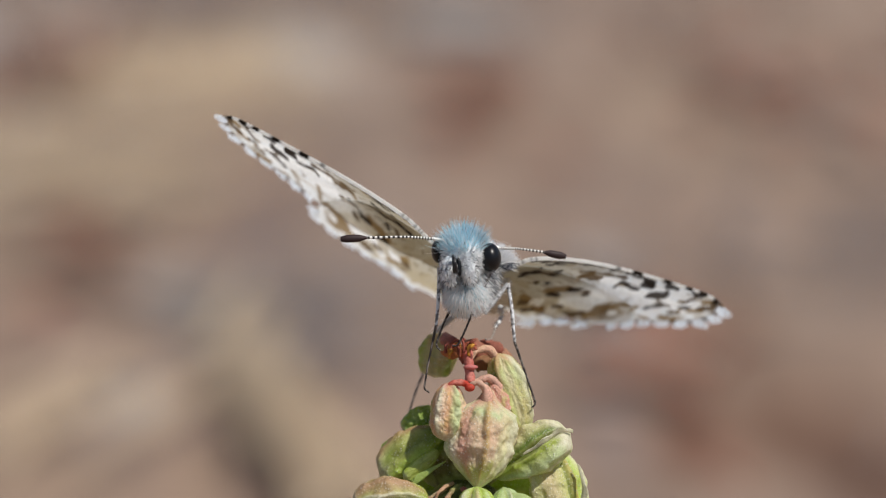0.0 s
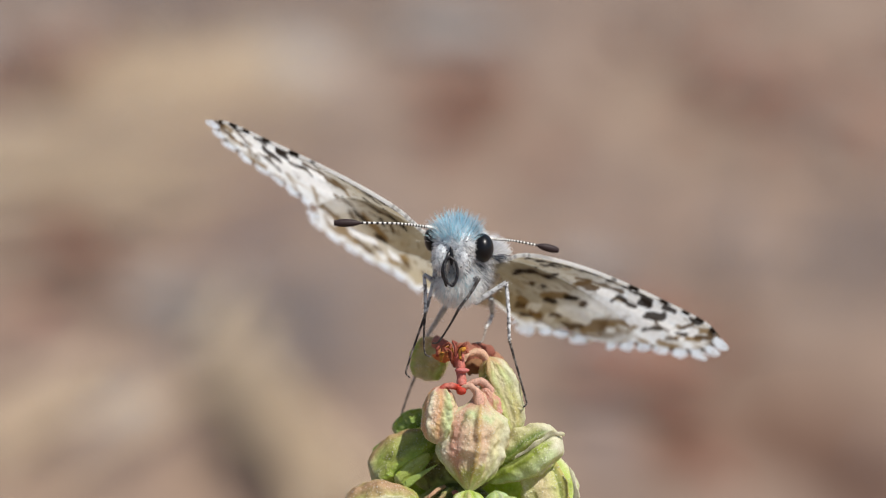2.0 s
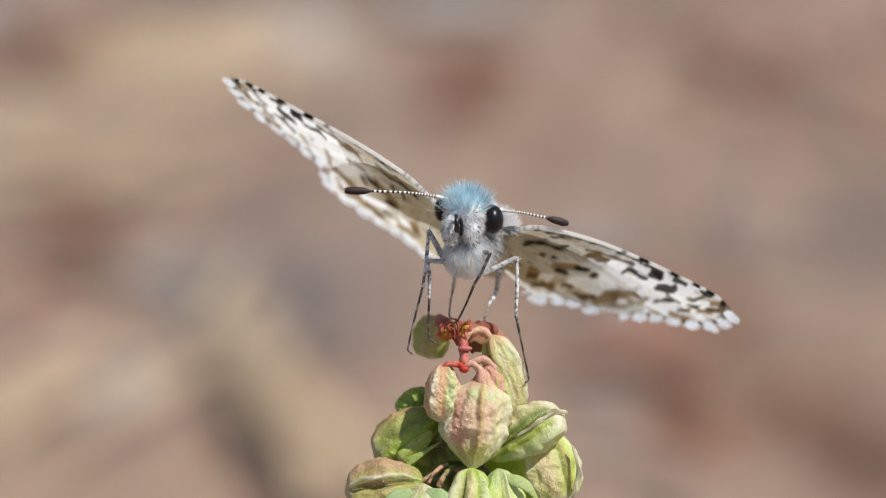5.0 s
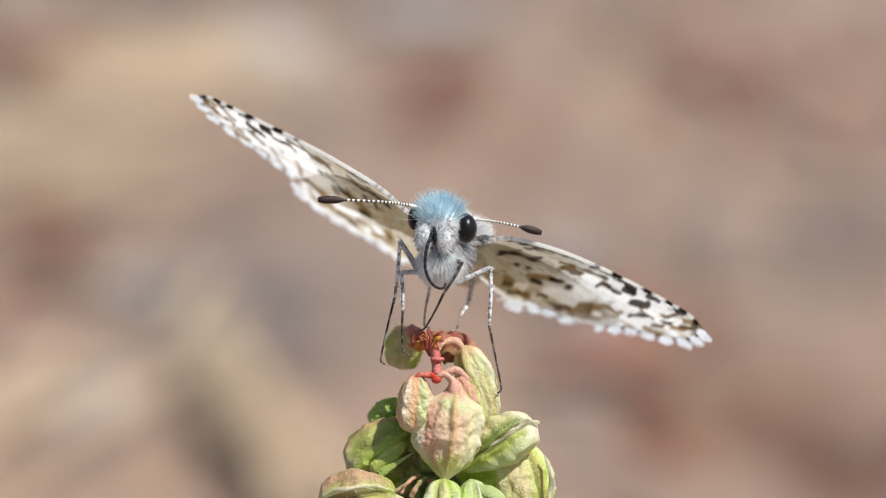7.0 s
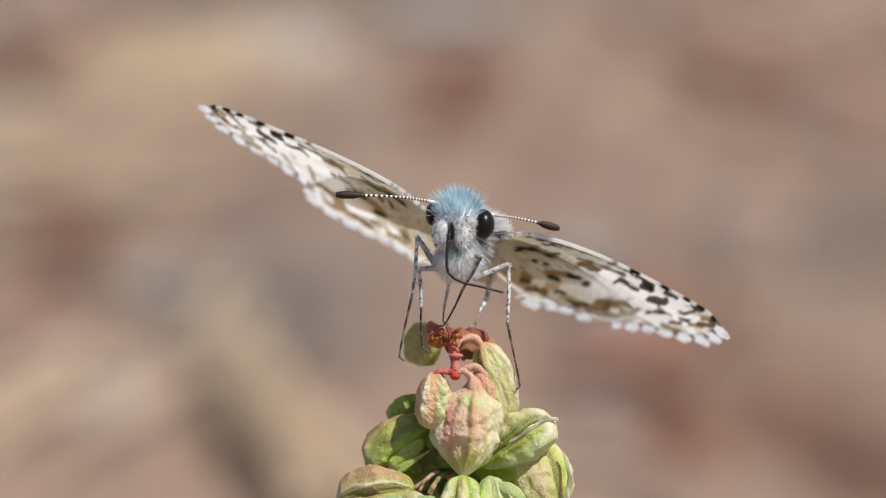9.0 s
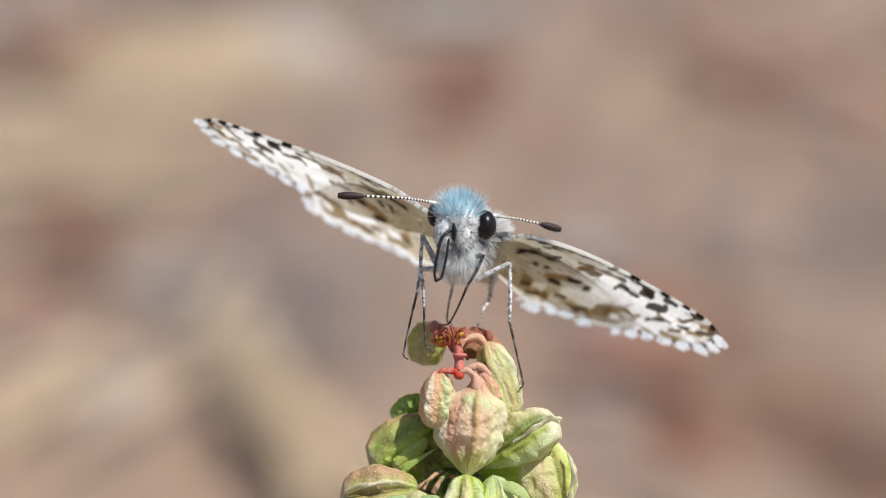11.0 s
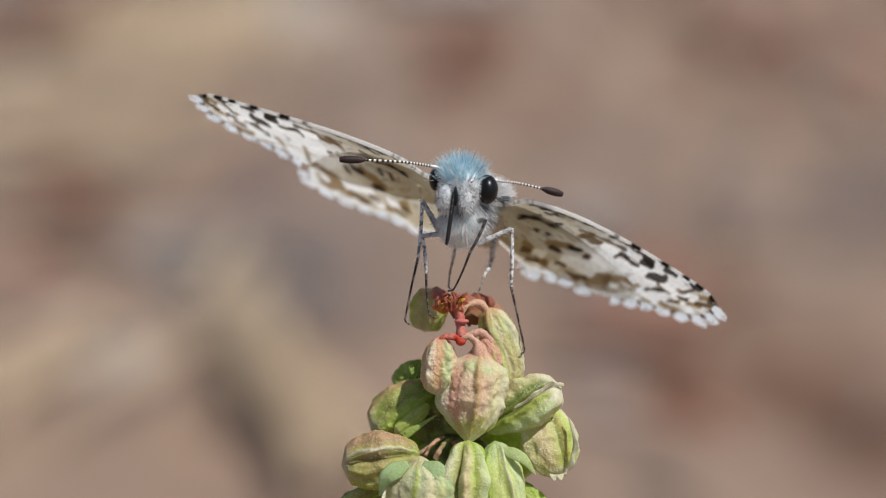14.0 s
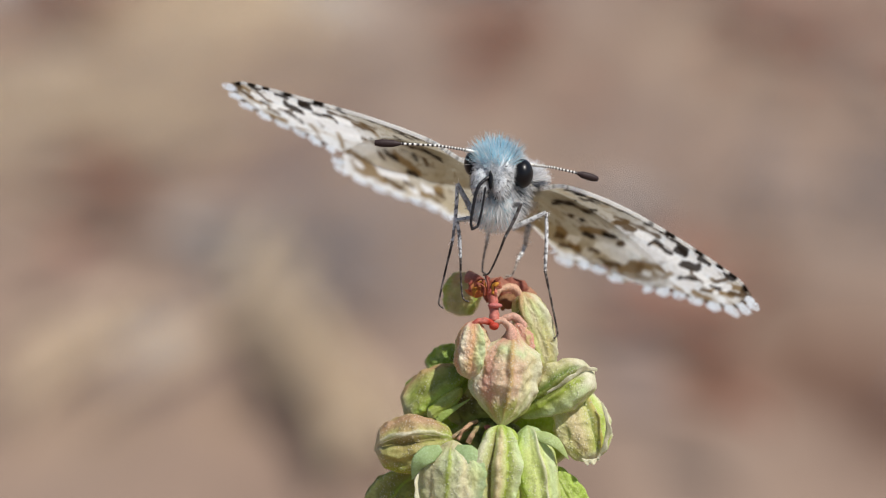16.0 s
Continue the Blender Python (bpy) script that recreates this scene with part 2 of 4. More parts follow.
def build_ground():
    xs = np.concatenate([-np.geomspace(60, 0.36, 26), np.linspace(-0.35, 0.40, 150), np.geomspace(0.41, 60, 26)])
    ys = np.concatenate([-np.geomspace(60, 0.05, 26), np.linspace(0.0, 0.6, 30), np.linspace(0.61, 2.2, 180), np.geomspace(2.22, 60, 24)])
    v = []
    for y in ys:
        for x in xs:
            near = 1.0 / (1 + ((abs(x) + abs(y - 1)) / 1.5) ** 4)
            h = 0.008 * noise.noise(Vector((x * 4, y * 4, 2))) + 0.004 * noise.noise(Vector((x * 17, y * 17, 5)))
            v.append((x, y, h * near + 0.15 * noise.noise(Vector((x * 0.2, y * 0.2, 9))) * (1 - near)))
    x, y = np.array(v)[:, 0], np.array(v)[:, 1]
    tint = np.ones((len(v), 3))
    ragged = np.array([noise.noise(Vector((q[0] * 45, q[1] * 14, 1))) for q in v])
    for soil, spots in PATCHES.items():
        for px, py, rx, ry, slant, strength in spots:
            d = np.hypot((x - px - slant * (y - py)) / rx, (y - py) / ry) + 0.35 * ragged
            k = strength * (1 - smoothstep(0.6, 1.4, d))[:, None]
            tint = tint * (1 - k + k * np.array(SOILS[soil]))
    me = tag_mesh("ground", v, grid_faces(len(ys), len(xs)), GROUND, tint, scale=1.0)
    tagged(new("ground", me), "bare reddish-brown dry soil far out of focus", "ground", kind="structure")


def stone_mesh(seed, sx, sy, sz):
    v, f = ball((0, 0, 0), (1, 1, 1), 14, 20)
    out = []
    for p in v:
        d = 1 + 0.30 * noise.noise(Vector(p) * 1.3 + Vector((seed * 7.1, 0, 0))) + 0.08 * noise.noise(Vector(p) * 4 + Vector((0, seed, 0)))
        out.append((p[0] * sx * d, p[1] * sy * d, p[2] * sz * d))
    return tag_mesh("stone", out, f, STONE, scale=1.0)


def build_litter():
    rng = np.random.default_rng(4)
    for k, (x, y, s, hgt) in enumerate((
        (-0.095, 1.66, 0.045, 0.016), (0.025, 1.80, 0.040, 0.016), (-0.105, 1.00, 0.024, 0.010), (-0.125, 0.83, 0.016, 0.007), (0.086, 1.06, 0.016, 0.008), (-0.095, 0.92, 0.018, 0.008), (-0.36, 1.75, 0.045, 0.016), (0.084, 0.93, 0.014, 0.007),
    )):
        ob = new("stone", stone_mesh(k + 1, s, s * 1.5, hgt))
        ob.matrix_world = pose(x, y, hgt * 0.4, 0, 0, 40 * k)
        tagged(ob, "pale grey weathered stone lying on dry soil", "stone", "stones on the soil")
    # straw and dead leaves, scattered in loose drifts
    for name, material, label, cat, spots in (
        ("dry_grass", STRAW, "scattered pale dry grass straws on soil", "dry grass", (
            (-0.084, 0.915, 0.003, 0.02, 6, 104), (-0.071, 0.860, 0.003, 0.02, 8, 104), (-0.058, 0.805, 0.003, 0.018, 9, 104), (-0.046, 0.755, 0.003, 0.016, 10, 104), (-0.036, 0.712, 0.003, 0.014, 9, 104), (-0.22, 1.22, 0.05, 0.08, 30, 20), (-0.15, 1.60, 0.04, 0.08, 60, 60), (-0.13, 0.80, 0.02, 0.02, 8, 60), (-0.2, 1.35, 0.06, 0.1, 26, 40),
        )),
        ("dead_leaves", DEAD_LEAF, "drift of dead red-brown leaves on soil", "leaf litter", (
            (0.106, 0.83, 0.016, 0.06, 12, 0), (0.03, 1.46, 0.03, 0.09, 16, 0), (-0.27, 1.58, 0.03, 0.06, 20, 0), (-0.165, 0.99, 0.02, 0.06, 12, 0), (0.26, 1.45, 0.08, 0.14, 60, 0),
        )),
        ("twigs", TWIG, "loose grey weathered twigs on soil", "twigs", (
            (-0.050, 0.95, 0.012, 0.07, 40, 100), (0.2, 1.0, 0.12, 0.12, 50, 120), (-0.2, 2.0, 0.3, 0.2, 260, 60), (-0.2, 1.3, 0.10, 0.15, 60, 70),
        )),
    ):
        pieces = []
        for x, y, sx, sy, count, heading in spots:
            for i in range(count):
                px, py = x + rng.normal(0, sx), y + rng.normal(0, sy)
                a = radians(heading + rng.normal(0, 14 if name == "dry_grass" else 60))
                if name == "dead_leaves":
                    w, l = rng.uniform(0.006, 0.012), rng.uniform(0.02, 0.035)
                    m = pose(px, py, 0.012 + rng.uniform(0, 0.02), rng.uniform(-25, 25), rng.uniform(-25, 25), math.degrees(a))
                    v = [m @ Vector(((u - 0.5) * 2 * l / 2, s * w * math.sin(math.pi * min(max(u, 0.03), 0.97)), 0.004 * abs(s) + 0.004 * math.sin(3 * u)))
                         for u in np.linspace(0, 1, 7) for s in (-1, 0, 1)]
                    f = grid_faces(7, 3)
                else:
                    l = rng.uniform(0.05, 0.14)
                    r = rng.uniform(0.0010, 0.0022) if name == "dry_grass" else rng.uniform(0.0008, 0.002)
                    d = np.array([math.cos(a), math.sin(a), rng.uniform(-0.05, 0.35) if name == "dry_grass" else 0.05])
                    o = np.array([px, py, 0.015])
                    v, f, _ = tube([o - d * l / 2 * [1, 1, 0], o + d * l / 4, o + d * l / 2 + [0, 0, -0.004]], [r, r, r * 0.4], 6, 5)
                pieces.append((np.array(v), f, np.zeros((len(v), 3))))
        v, f, _ = joined(pieces)
        tagged(new(name, tag_mesh(name, v, f, material, scale=1.0)), label, cat, kind="stuff")


# ---- the plant ----
PALE, GREEN, DEEP = col(222, 234, 150), col(186, 214, 86), col(112, 148, 40)
PINK, ROSE, CREAM = col(238, 178, 160), col(220, 138, 130), col(240, 236, 212)
OCHRE = col(206, 182, 96)


def pod_shape(length, width, depth, ridges=(), belly=0.45, tip=0.9, neck=0.3, bend=0.0, blush=0.5, green=GREEN, seed=0, wrinkle=0.055, lump=0.10, tip_tone=0.5, outline=None, hook=0.0, skew=0.0, bands=(), grain=0.5, crumple=0.05, rows=76, sides=120):
    """A fleshy seed valve from its neck (0) to its tip along -z, facing -y. ridges: (angle, height, width, colour); a negative height is a groove.
    bands: (where along it, width, colour, strength) across it; grain: how thickly it is set with pale crystals."""
    t = np.linspace(0, 1, rows)
    prof = np.interp(t, [0, 0.03, 0.09, belly * 0.6, belly, belly + (1 - belly) * 0.5, belly + (1 - belly) * 0.84, 0.97, 1.0],
                     [0.02, neck * 0.85, neck * 1.15, 0.84, 1.0, 0.88, 0.46 * tip, 0.16 * tip, 0.01])
    if outline:
        prof = np.interp(t, *zip(*outline))
    for _ in range(5):
        prof[1:-1] = (prof[:-2] + 2 * prof[1:-1] + prof[2:]) / 4
    verts, paint = [], []
    for i in range(rows):
        for k in range(sides):
            w = 2 * math.pi * k / sides
            sw, cw = math.sin(w), math.cos(w)
            n1 = noise.noise(Vector((sw * 1.2, cw * 1.2, t[i] * 3 + seed * 3.7)))
            n2 = noise.noise(Vector((sw * 4, cw * 4, t[i] * 9 + seed)))
            n3 = noise.noise(Vector((sw * 11, cw * 11, t[i] * 26 + seed)))
            c = np.array(green)
            b = blush * smoothstep(-0.25, 0.35, n1 + 0.3 * n2 + 0.35 * cw + 0.3 * (0.6 - t[i]))
            c = c * (1 - b) + np.array(PINK) * b
            d = 0.5 * smoothstep(0.0, 0.5, -n1 + n2 * 0.5)
            c = c * (1 - d) + np.array(PALE) * d
            for at, wd, bc, most in bands:
                q = most * math.exp(-((t[i] + 0.08 * n2 - at) / wd) ** 2)
                c = c * (1 - q) + np.array(bc) * q
            r = 1.0 + wrinkle * n2 + 0.6 * wrinkle * n3 + lump * n1 + crumple * (0.6 - 3.0 * abs(noise.noise(Vector((sw * 2.2, cw * 2.2, t[i] * 5 + seed * 1.9)))))
            fade = min(1.0, prof[i] * 1.25)
            for a, hgt, wd, rc in ridges:
                wander = a + 9 * n1 + 26 * skew * (t[i] - 0.5)
                da = (w - radians(wander) + math.pi) % (2 * math.pi) - math.pi
                g = math.exp(-(da / wd) ** 2) * fade
                r += hgt * g * (1 + 0.25 * n2)
                g2 = min(1.0, g * 1.1) * 0.8
                c = c * (1 - g2) + np.array(rc) * g2
            e = tip_tone * float(smoothstep(0.84, 0.97, t[i]))
            c = c * (1 - e) + np.array(CREAM) * e
            verts.append((sw * width / 2 * prof[i] * r + hook * length * (1 - t[i]) ** 3, -cw * depth / 2 * prof[i] * r - bend * length * (t[i] - t[i] ** 2), -t[i] * length))
            paint.append((*c, min(1.0, max(0.0, grain * (1.1 + 2.4 * n1) * (0.35 + 0.65 * min(1.0, prof[i]))))))
    return np.array(verts), grid_faces(rows, sides, True), np.array(paint)


def place_pod(verts, top, tip, face=(0, -1, 0)):
    """Turn a valve so that its neck is at top, its tip points to tip, and its front looks along face."""
    zax = np.array(top, float) - np.array(tip, float)
    zax /= np.linalg.norm(zax)
    f = np.array(face, float)
    f -= zax * f.dot(zax)
    yax = -f / np.linalg.norm(f)
    xax = np.cross(yax, zax)
    return verts @ np.array([xax, yax, zax]) + np.array(top, float)


def build_plant():
    plant = new("seed_spike")
    plant.matrix_world = PLACE
    tagged(plant, "upright spike of green and pink blistered seed valves with red stalks", "plant")
    # stem from the soil to the hub
    lean = math.tan(radians(15))
    stem, f, al = tube([(8, 40, -40)] + [(x, 40 - z * lean, z) for x, z in ((4, -240), (0, -520), (-30, -1800), (-60, -5200), (-60, -8300))],
                       [14, 24, 30, 34, 44, 52], 60, 14)
    g = np.array(col(150, 160, 96)) * (1 - al[:, None]) + np.array(col(150, 130, 90)) * al[:, None]
    part("stem", tag_mesh("stem", stem, f, STEM, g), plant, "ribbed green stem")
    side = [(80, 0.14, 0.22, PALE), (-80, 0.14, 0.22, PALE)]

    def lips(at, turn=0, high=0.2, deep=0.26, edge=PALE, inside=GREEN, other=PALE):
        """Two swollen lips along a groove."""
        return [(turn + at, high * 1.5, 0.17, edge), (turn - at, high * 1.5, 0.17, other), (turn, -deep * 1.3, 0.32, inside), (turn + 2, 0.10, 0.10, edge), (turn + at + 48, -0.12, 0.26, inside), (turn - at - 48, -0.12, 0.26, inside), (turn + 150, 0.16, 0.25, GREEN), (turn - 150, 0.16, 0.25, GREEN)]

    OLIVE, MOSS = col(160, 172, 84), col(136, 160, 66)
    BEIGE, SAND, MINT, LIME = col(240, 230, 190), col(232, 210, 172), col(218, 234, 184), col(186, 206, 70)
    GROOVE, TAN, APRICOT, SAGE = col(116, 132, 34), col(200, 172, 120), col(238, 184, 138), col(176, 200, 150)
    # neck, tip, width, depth, face, options
    valves = [
        # the pink-flushed front valve
        ((38, 4, -4), (14, -30, -182), 116, 78, (-0.1, -1, 0.25), dict(ridges=[(74, 0.10, 0.20, CREAM), (-78, 0.13, 0.22, MINT), (6, 0.18, 0.08, col(214, 178, 110)), (-38, -0.08, 0.22, PINK), (46, -0.06, 0.2, BEIGE), (-60, 0.05, 0.12, CREAM)], outline=((0, 0.02), (0.04, 0.19), (0.13, 0.30), (0.18, 0.52), (0.24, 0.78), (0.36, 0.94), (0.5, 1.02), (0.62, 1.0), (0.74, 0.84), (0.86, 0.54), (0.95, 0.24), (1, 0.03)), bands=((0.10, 0.07, ROSE, 0.6), (0.27, 0.06, MINT, 0.9), (0.50, 0.13, PINK, 0.25), (0.86, 0.09, LIME, 0.7)), blush=0.50, green=col(236, 236, 196), wrinkle=0.10, lump=0.14, grain=1.0, tip_tone=0.2)),
        ((-33, 0, 6), (-41, -14, -98), 64, 58, (-0.2, -1, 0), dict(ridges=[(-24, 0.17, 0.18, CREAM), (12, -0.10, 0.22, APRICOT), (46, 0.15, 0.20, MINT), (-62, -0.08, 0.25, APRICOT)], outline=((0, 0.03), (0.05, 0.42), (0.15, 0.70), (0.35, 0.95), (0.55, 1.0), (0.75, 0.95), (0.9, 0.68), (0.97, 0.36), (1, 0.03)), bands=((0.06, 0.10, ROSE, 0.8), (0.9, 0.08, SAND, 0.5)), wrinkle=0.09, blush=0.55, green=BEIGE, grain=0.8)),
        ((60, 28, 58), (100, 34, -92), 68, 62, (0.25, -1, 0), dict(ridges=[(40, 0.15, 0.24, CREAM), (-4, -0.10, 0.2, BEIGE), (-34, 0.10, 0.16, TAN), (-62, -0.20, 0.26, GROOVE), (82, -0.06, 0.2, GREEN)], outline=((0, 0.02), (0.02, 0.36), (0.07, 0.66), (0.18, 0.90), (0.36, 1.0), (0.6, 0.97), (0.8, 0.78), (0.92, 0.5), (0.98, 0.24), (1, 0.02)), bands=((0.05, 0.10, ROSE, 0.6), (0.28, 0.12, MINT, 0.5)), blush=0.35, green=PALE, bend=-0.10, hook=-0.05, grain=0.7)),
        ((44, 14, 6), (68, 24, -66), 42, 44, (0.2, -1, 0), dict(ridges=side, belly=0.4, tip=1.5, neck=0.6, blush=1.0, green=PINK)),
        ((-46, 120, 90), (-60, 128, 10), 74, 60, (-0.4, -1, 0), dict(ridges=[(-46, 0.12, 0.30, LIME), (6, -0.10, 0.3, col(206, 196, 140)), (60, 0.12, 0.26, GREEN)], belly=0.5, tip=1.5, neck=0.6, blush=0.15, green=col(222, 214, 156), bands=((0.12, 0.10, ROSE, 0.5), (0.9, 0.1, BEIGE, 0.6)), lump=0.16)),
        # the two on the sunny side
        ((46, 40, -164), (180, 0, -84), 84, 70, (0.1, -1, 0.3), dict(ridges=[(52, 0.30, 0.34, BEIGE), (8, -0.40, 0.17, GROOVE), (-14, 0.04, 0.12, LIME), (-44, 0.30, 0.26, MINT), (-70, 0.05, 0.12, CREAM), (100, 0.1, 0.3, CREAM), (26, -0.12, 0.10, DEEP)], belly=0.62, tip=1.45, neck=0.35, blush=0.05, skew=0.5, green=PALE, bands=((0.93, 0.10, CREAM, 0.9), (0.2, 0.14, GREEN, 0.6)), tip_tone=1.0, grain=0.6)),
        ((136, 50, -110), (178, 26, -248), 102, 66, (0.35, -1, 0), dict(ridges=[(84, 0.16, 0.2, CREAM), (-70, 0.14, 0.22, BEIGE), (16, -0.20, 0.10, GROOVE), (28, 0.06, 0.10, OCHRE), (50, -0.10, 0.26, GREEN), (-28, 0.05, 0.40, SAND)], belly=0.5, tip=1.3, neck=0.5, blush=0.15, green=PALE, bands=((0.84, 0.10, LIME, 0.7),), tip_tone=1.0, grain=0.8)),
        # shaded side: darker greens put part of its shade into the colour
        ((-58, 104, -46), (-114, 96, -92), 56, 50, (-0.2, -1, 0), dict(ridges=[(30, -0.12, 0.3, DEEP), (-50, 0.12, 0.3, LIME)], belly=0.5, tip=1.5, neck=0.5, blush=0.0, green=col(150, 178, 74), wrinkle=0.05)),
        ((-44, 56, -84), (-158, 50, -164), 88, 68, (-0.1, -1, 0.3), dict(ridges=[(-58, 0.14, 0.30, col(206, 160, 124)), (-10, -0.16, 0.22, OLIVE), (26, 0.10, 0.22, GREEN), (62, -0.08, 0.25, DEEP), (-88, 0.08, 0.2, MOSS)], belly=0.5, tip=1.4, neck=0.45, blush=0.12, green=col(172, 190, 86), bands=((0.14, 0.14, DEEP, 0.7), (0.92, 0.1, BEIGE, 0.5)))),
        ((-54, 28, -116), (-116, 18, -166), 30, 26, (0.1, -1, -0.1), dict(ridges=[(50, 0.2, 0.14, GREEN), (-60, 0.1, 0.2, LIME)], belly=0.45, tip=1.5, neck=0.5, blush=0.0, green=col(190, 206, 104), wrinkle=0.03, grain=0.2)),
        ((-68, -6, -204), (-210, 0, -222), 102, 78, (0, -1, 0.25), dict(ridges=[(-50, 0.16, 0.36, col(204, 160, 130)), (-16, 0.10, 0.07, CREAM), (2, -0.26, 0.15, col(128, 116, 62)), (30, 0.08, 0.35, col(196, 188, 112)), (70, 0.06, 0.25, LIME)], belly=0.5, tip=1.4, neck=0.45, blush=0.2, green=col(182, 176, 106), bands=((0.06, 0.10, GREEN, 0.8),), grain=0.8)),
        # lower tier
        ((-70, -52, -202), (-80, -74, -348), 118, 58, (-0.4, -1, -0.05), dict(ridges=[(88, 0.2, 0.2, SAGE), (-86, 0.2, 0.16, CREAM), (4, 0.08, 0.07, LIME), (-34, -0.07, 0.25, BEIGE), (40, -0.06, 0.25, BEIGE)], belly=0.38, tip=1.3, neck=0.3, blush=0.10, green=MINT, bands=((0.05, 0.08, SAND, 0.7), (0.55, 0.2, BEIGE, 0.4)), grain=0.9)),
        ((14, -34, -176), (4, -60, -356), 94, 88, (0, -1, 0.1), dict(ridges=[(-46, 0.26, 0.20, CREAM), (-24, -0.26, 0.10, col(150, 130, 60)), (-2, 0.20, 0.16, SAND), (20, -0.18, 0.08, LIME), (40, 0.24, 0.18, MINT), (66, -0.08, 0.16, GREEN), (-78, -0.05, 0.2, GREEN)], belly=0.42, tip=1.35, neck=0.55, blush=0.0, green=PALE, bands=((0.05, 0.08, GREEN, 0.8), (0.5, 0.2, BEIGE, 0.3)), grain=1.0)),
        ((60, -26, -178), (96, -50, -362), 80, 66, (0.1, -1, 0.1), dict(ridges=[(-44, 0.22, 0.20, GREEN), (-8, -0.16, 0.2, PALE), (14, 0.20, 0.10, CREAM), (46, -0.10, 0.25, MINT)], belly=0.38, tip=1.3, neck=0.5, blush=0.0, green=PALE, skew=-0.4, bands=((0.06, 0.10, SAGE, 0.8),), grain=0.7)),
        ((-128, 40, -262), (-222, 40, -350), 86, 66, (-0.2, -1, 0), dict(ridges=lips(46, 0, 0.16, 0.2, GREEN, OLIVE), belly=0.5, tip=1.3, neck=0.5, blush=0.15, green=OLIVE)),
        ((104, 40, -258), (168, 40, -376), 74, 60, (0.2, -1, 0), dict(ridges=lips(46, 0, 0.16, 0.2, GREEN, PALE), belly=0.5, tip=1.3, neck=0.5, blush=0.0, green=GREEN)),
        # inner valves behind the gaps, coloured dark to stand for the shade there
        ((-4, 82, -50), (-24, 86, -200), 150, 80, (0, -1, 0), dict(ridges=side, tip=1.5, neck=0.5, blush=0.1, green=col(104, 112, 48))),
        ((10, 66, -170), (-20, 66, -300), 150, 84, (0, -1, 0), dict(ridges=side, tip=1.5, neck=0.5, blush=0.0, green=col(104, 112, 48))),
        ((60, 116, -120), (120, 136, -260), 110, 80, (0.3, 1, 0), dict(ridges=side, tip=1.5, neck=0.5, blush=0.2, green=GREEN)),
        ((-40, 116, -150), (-120, 136, -280), 110, 80, (-0.3, 1, 0), dict(ridges=side, tip=1.5, neck=0.5, blush=0.2, green=GREEN)),
    ]
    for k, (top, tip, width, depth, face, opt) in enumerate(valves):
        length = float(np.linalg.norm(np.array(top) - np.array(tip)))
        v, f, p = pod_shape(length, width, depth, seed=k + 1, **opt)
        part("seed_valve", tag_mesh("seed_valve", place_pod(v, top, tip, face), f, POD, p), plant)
    # thin papery flaps at some valve edges
    for k, (ctrl, w, c) in enumerate((
        ([(70, -44, -190), (108, -58, -206), (132, -52, -236)], 11, col(200, 218, 150)),
        ([(-66, -66, -214), (-32, -80, -236), (-18, -70, -292)], 17, col(180, 206, 148)),
        ([(-92, -68, -214), (-128, -76, -236), (-142, -64, -270)], 16, col(180, 206, 148)),
        ([(-70, 26, -150), (-96, 14, -168), (-40, 10, -134)], 10, col(184, 206, 110)),
    )):
        v, f, al = tube(ctrl, [w * 0.4, w, w * 0.9, w * 0.5, w * 0.06], 30, 14, 0.2)
        part("valve_flap", tag_mesh("valve_flap", v, f, POD, flat_paint(len(v), c)), plant, "thin pale papery valve margin")
    # dry pale margins that curl away from the valves
    for ctrl, way, w in (([(96, -6, -124), (130, -18, -104), (160, -16, -84), (184, -8, -84)], (0.05, -0.35, 0.9), 14),
                         ([(192, 8, -140), (200, 0, -180), (194, 2, -216), (184, 6, -240)], (0.9, -0.4, 0.0), 12),
                         ([(150, 12, -236), (168, 4, -240), (188, 6, -238)], (0.15, -0.2, -0.95), 12),
                         ([(-96, -36, -196), (-136, -42, -194), (-176, -36, -202), (-200, -20, -212)], (0.0, -0.75, 0.5), 8),
                         ([(-128, -66, -250), (-132, -72, -280), (-126, -76, -310), (-112, -78, -336)], (-0.8, -0.4, -0.2), 10)):
        p = curve_points(ctrl, 48)
        verts = []
        for i, q in enumerate(p):
            d = np.array(way) * w * (0.85 + 0.2 * math.sin(i * 0.42 + w)) * math.sin(math.pi * (i + 4) / 56) ** 0.7
            wave = np.array([0, 2.0 * math.sin(i * 0.33), 0])
            row = [q + d * u + wave * u for u in (0, 0.35, 0.7, 1.0)]
            verts += row + [r + np.array([0.4, 2.4 - 1.2 * k / 3, -0.4]) for k, r in enumerate(row)][::-1]
        v, f = np.array(verts), grid_faces(48, 8, True)
        part("valve_margin", tag_mesh("valve_margin", v, f, POD, flat_paint(len(v), CREAM)), plant, "dry whitish curled valve margin")
    # red stalks
    red, dusk, rosy = col(206, 74, 56), col(176, 100, 84), col(216, 130, 124)
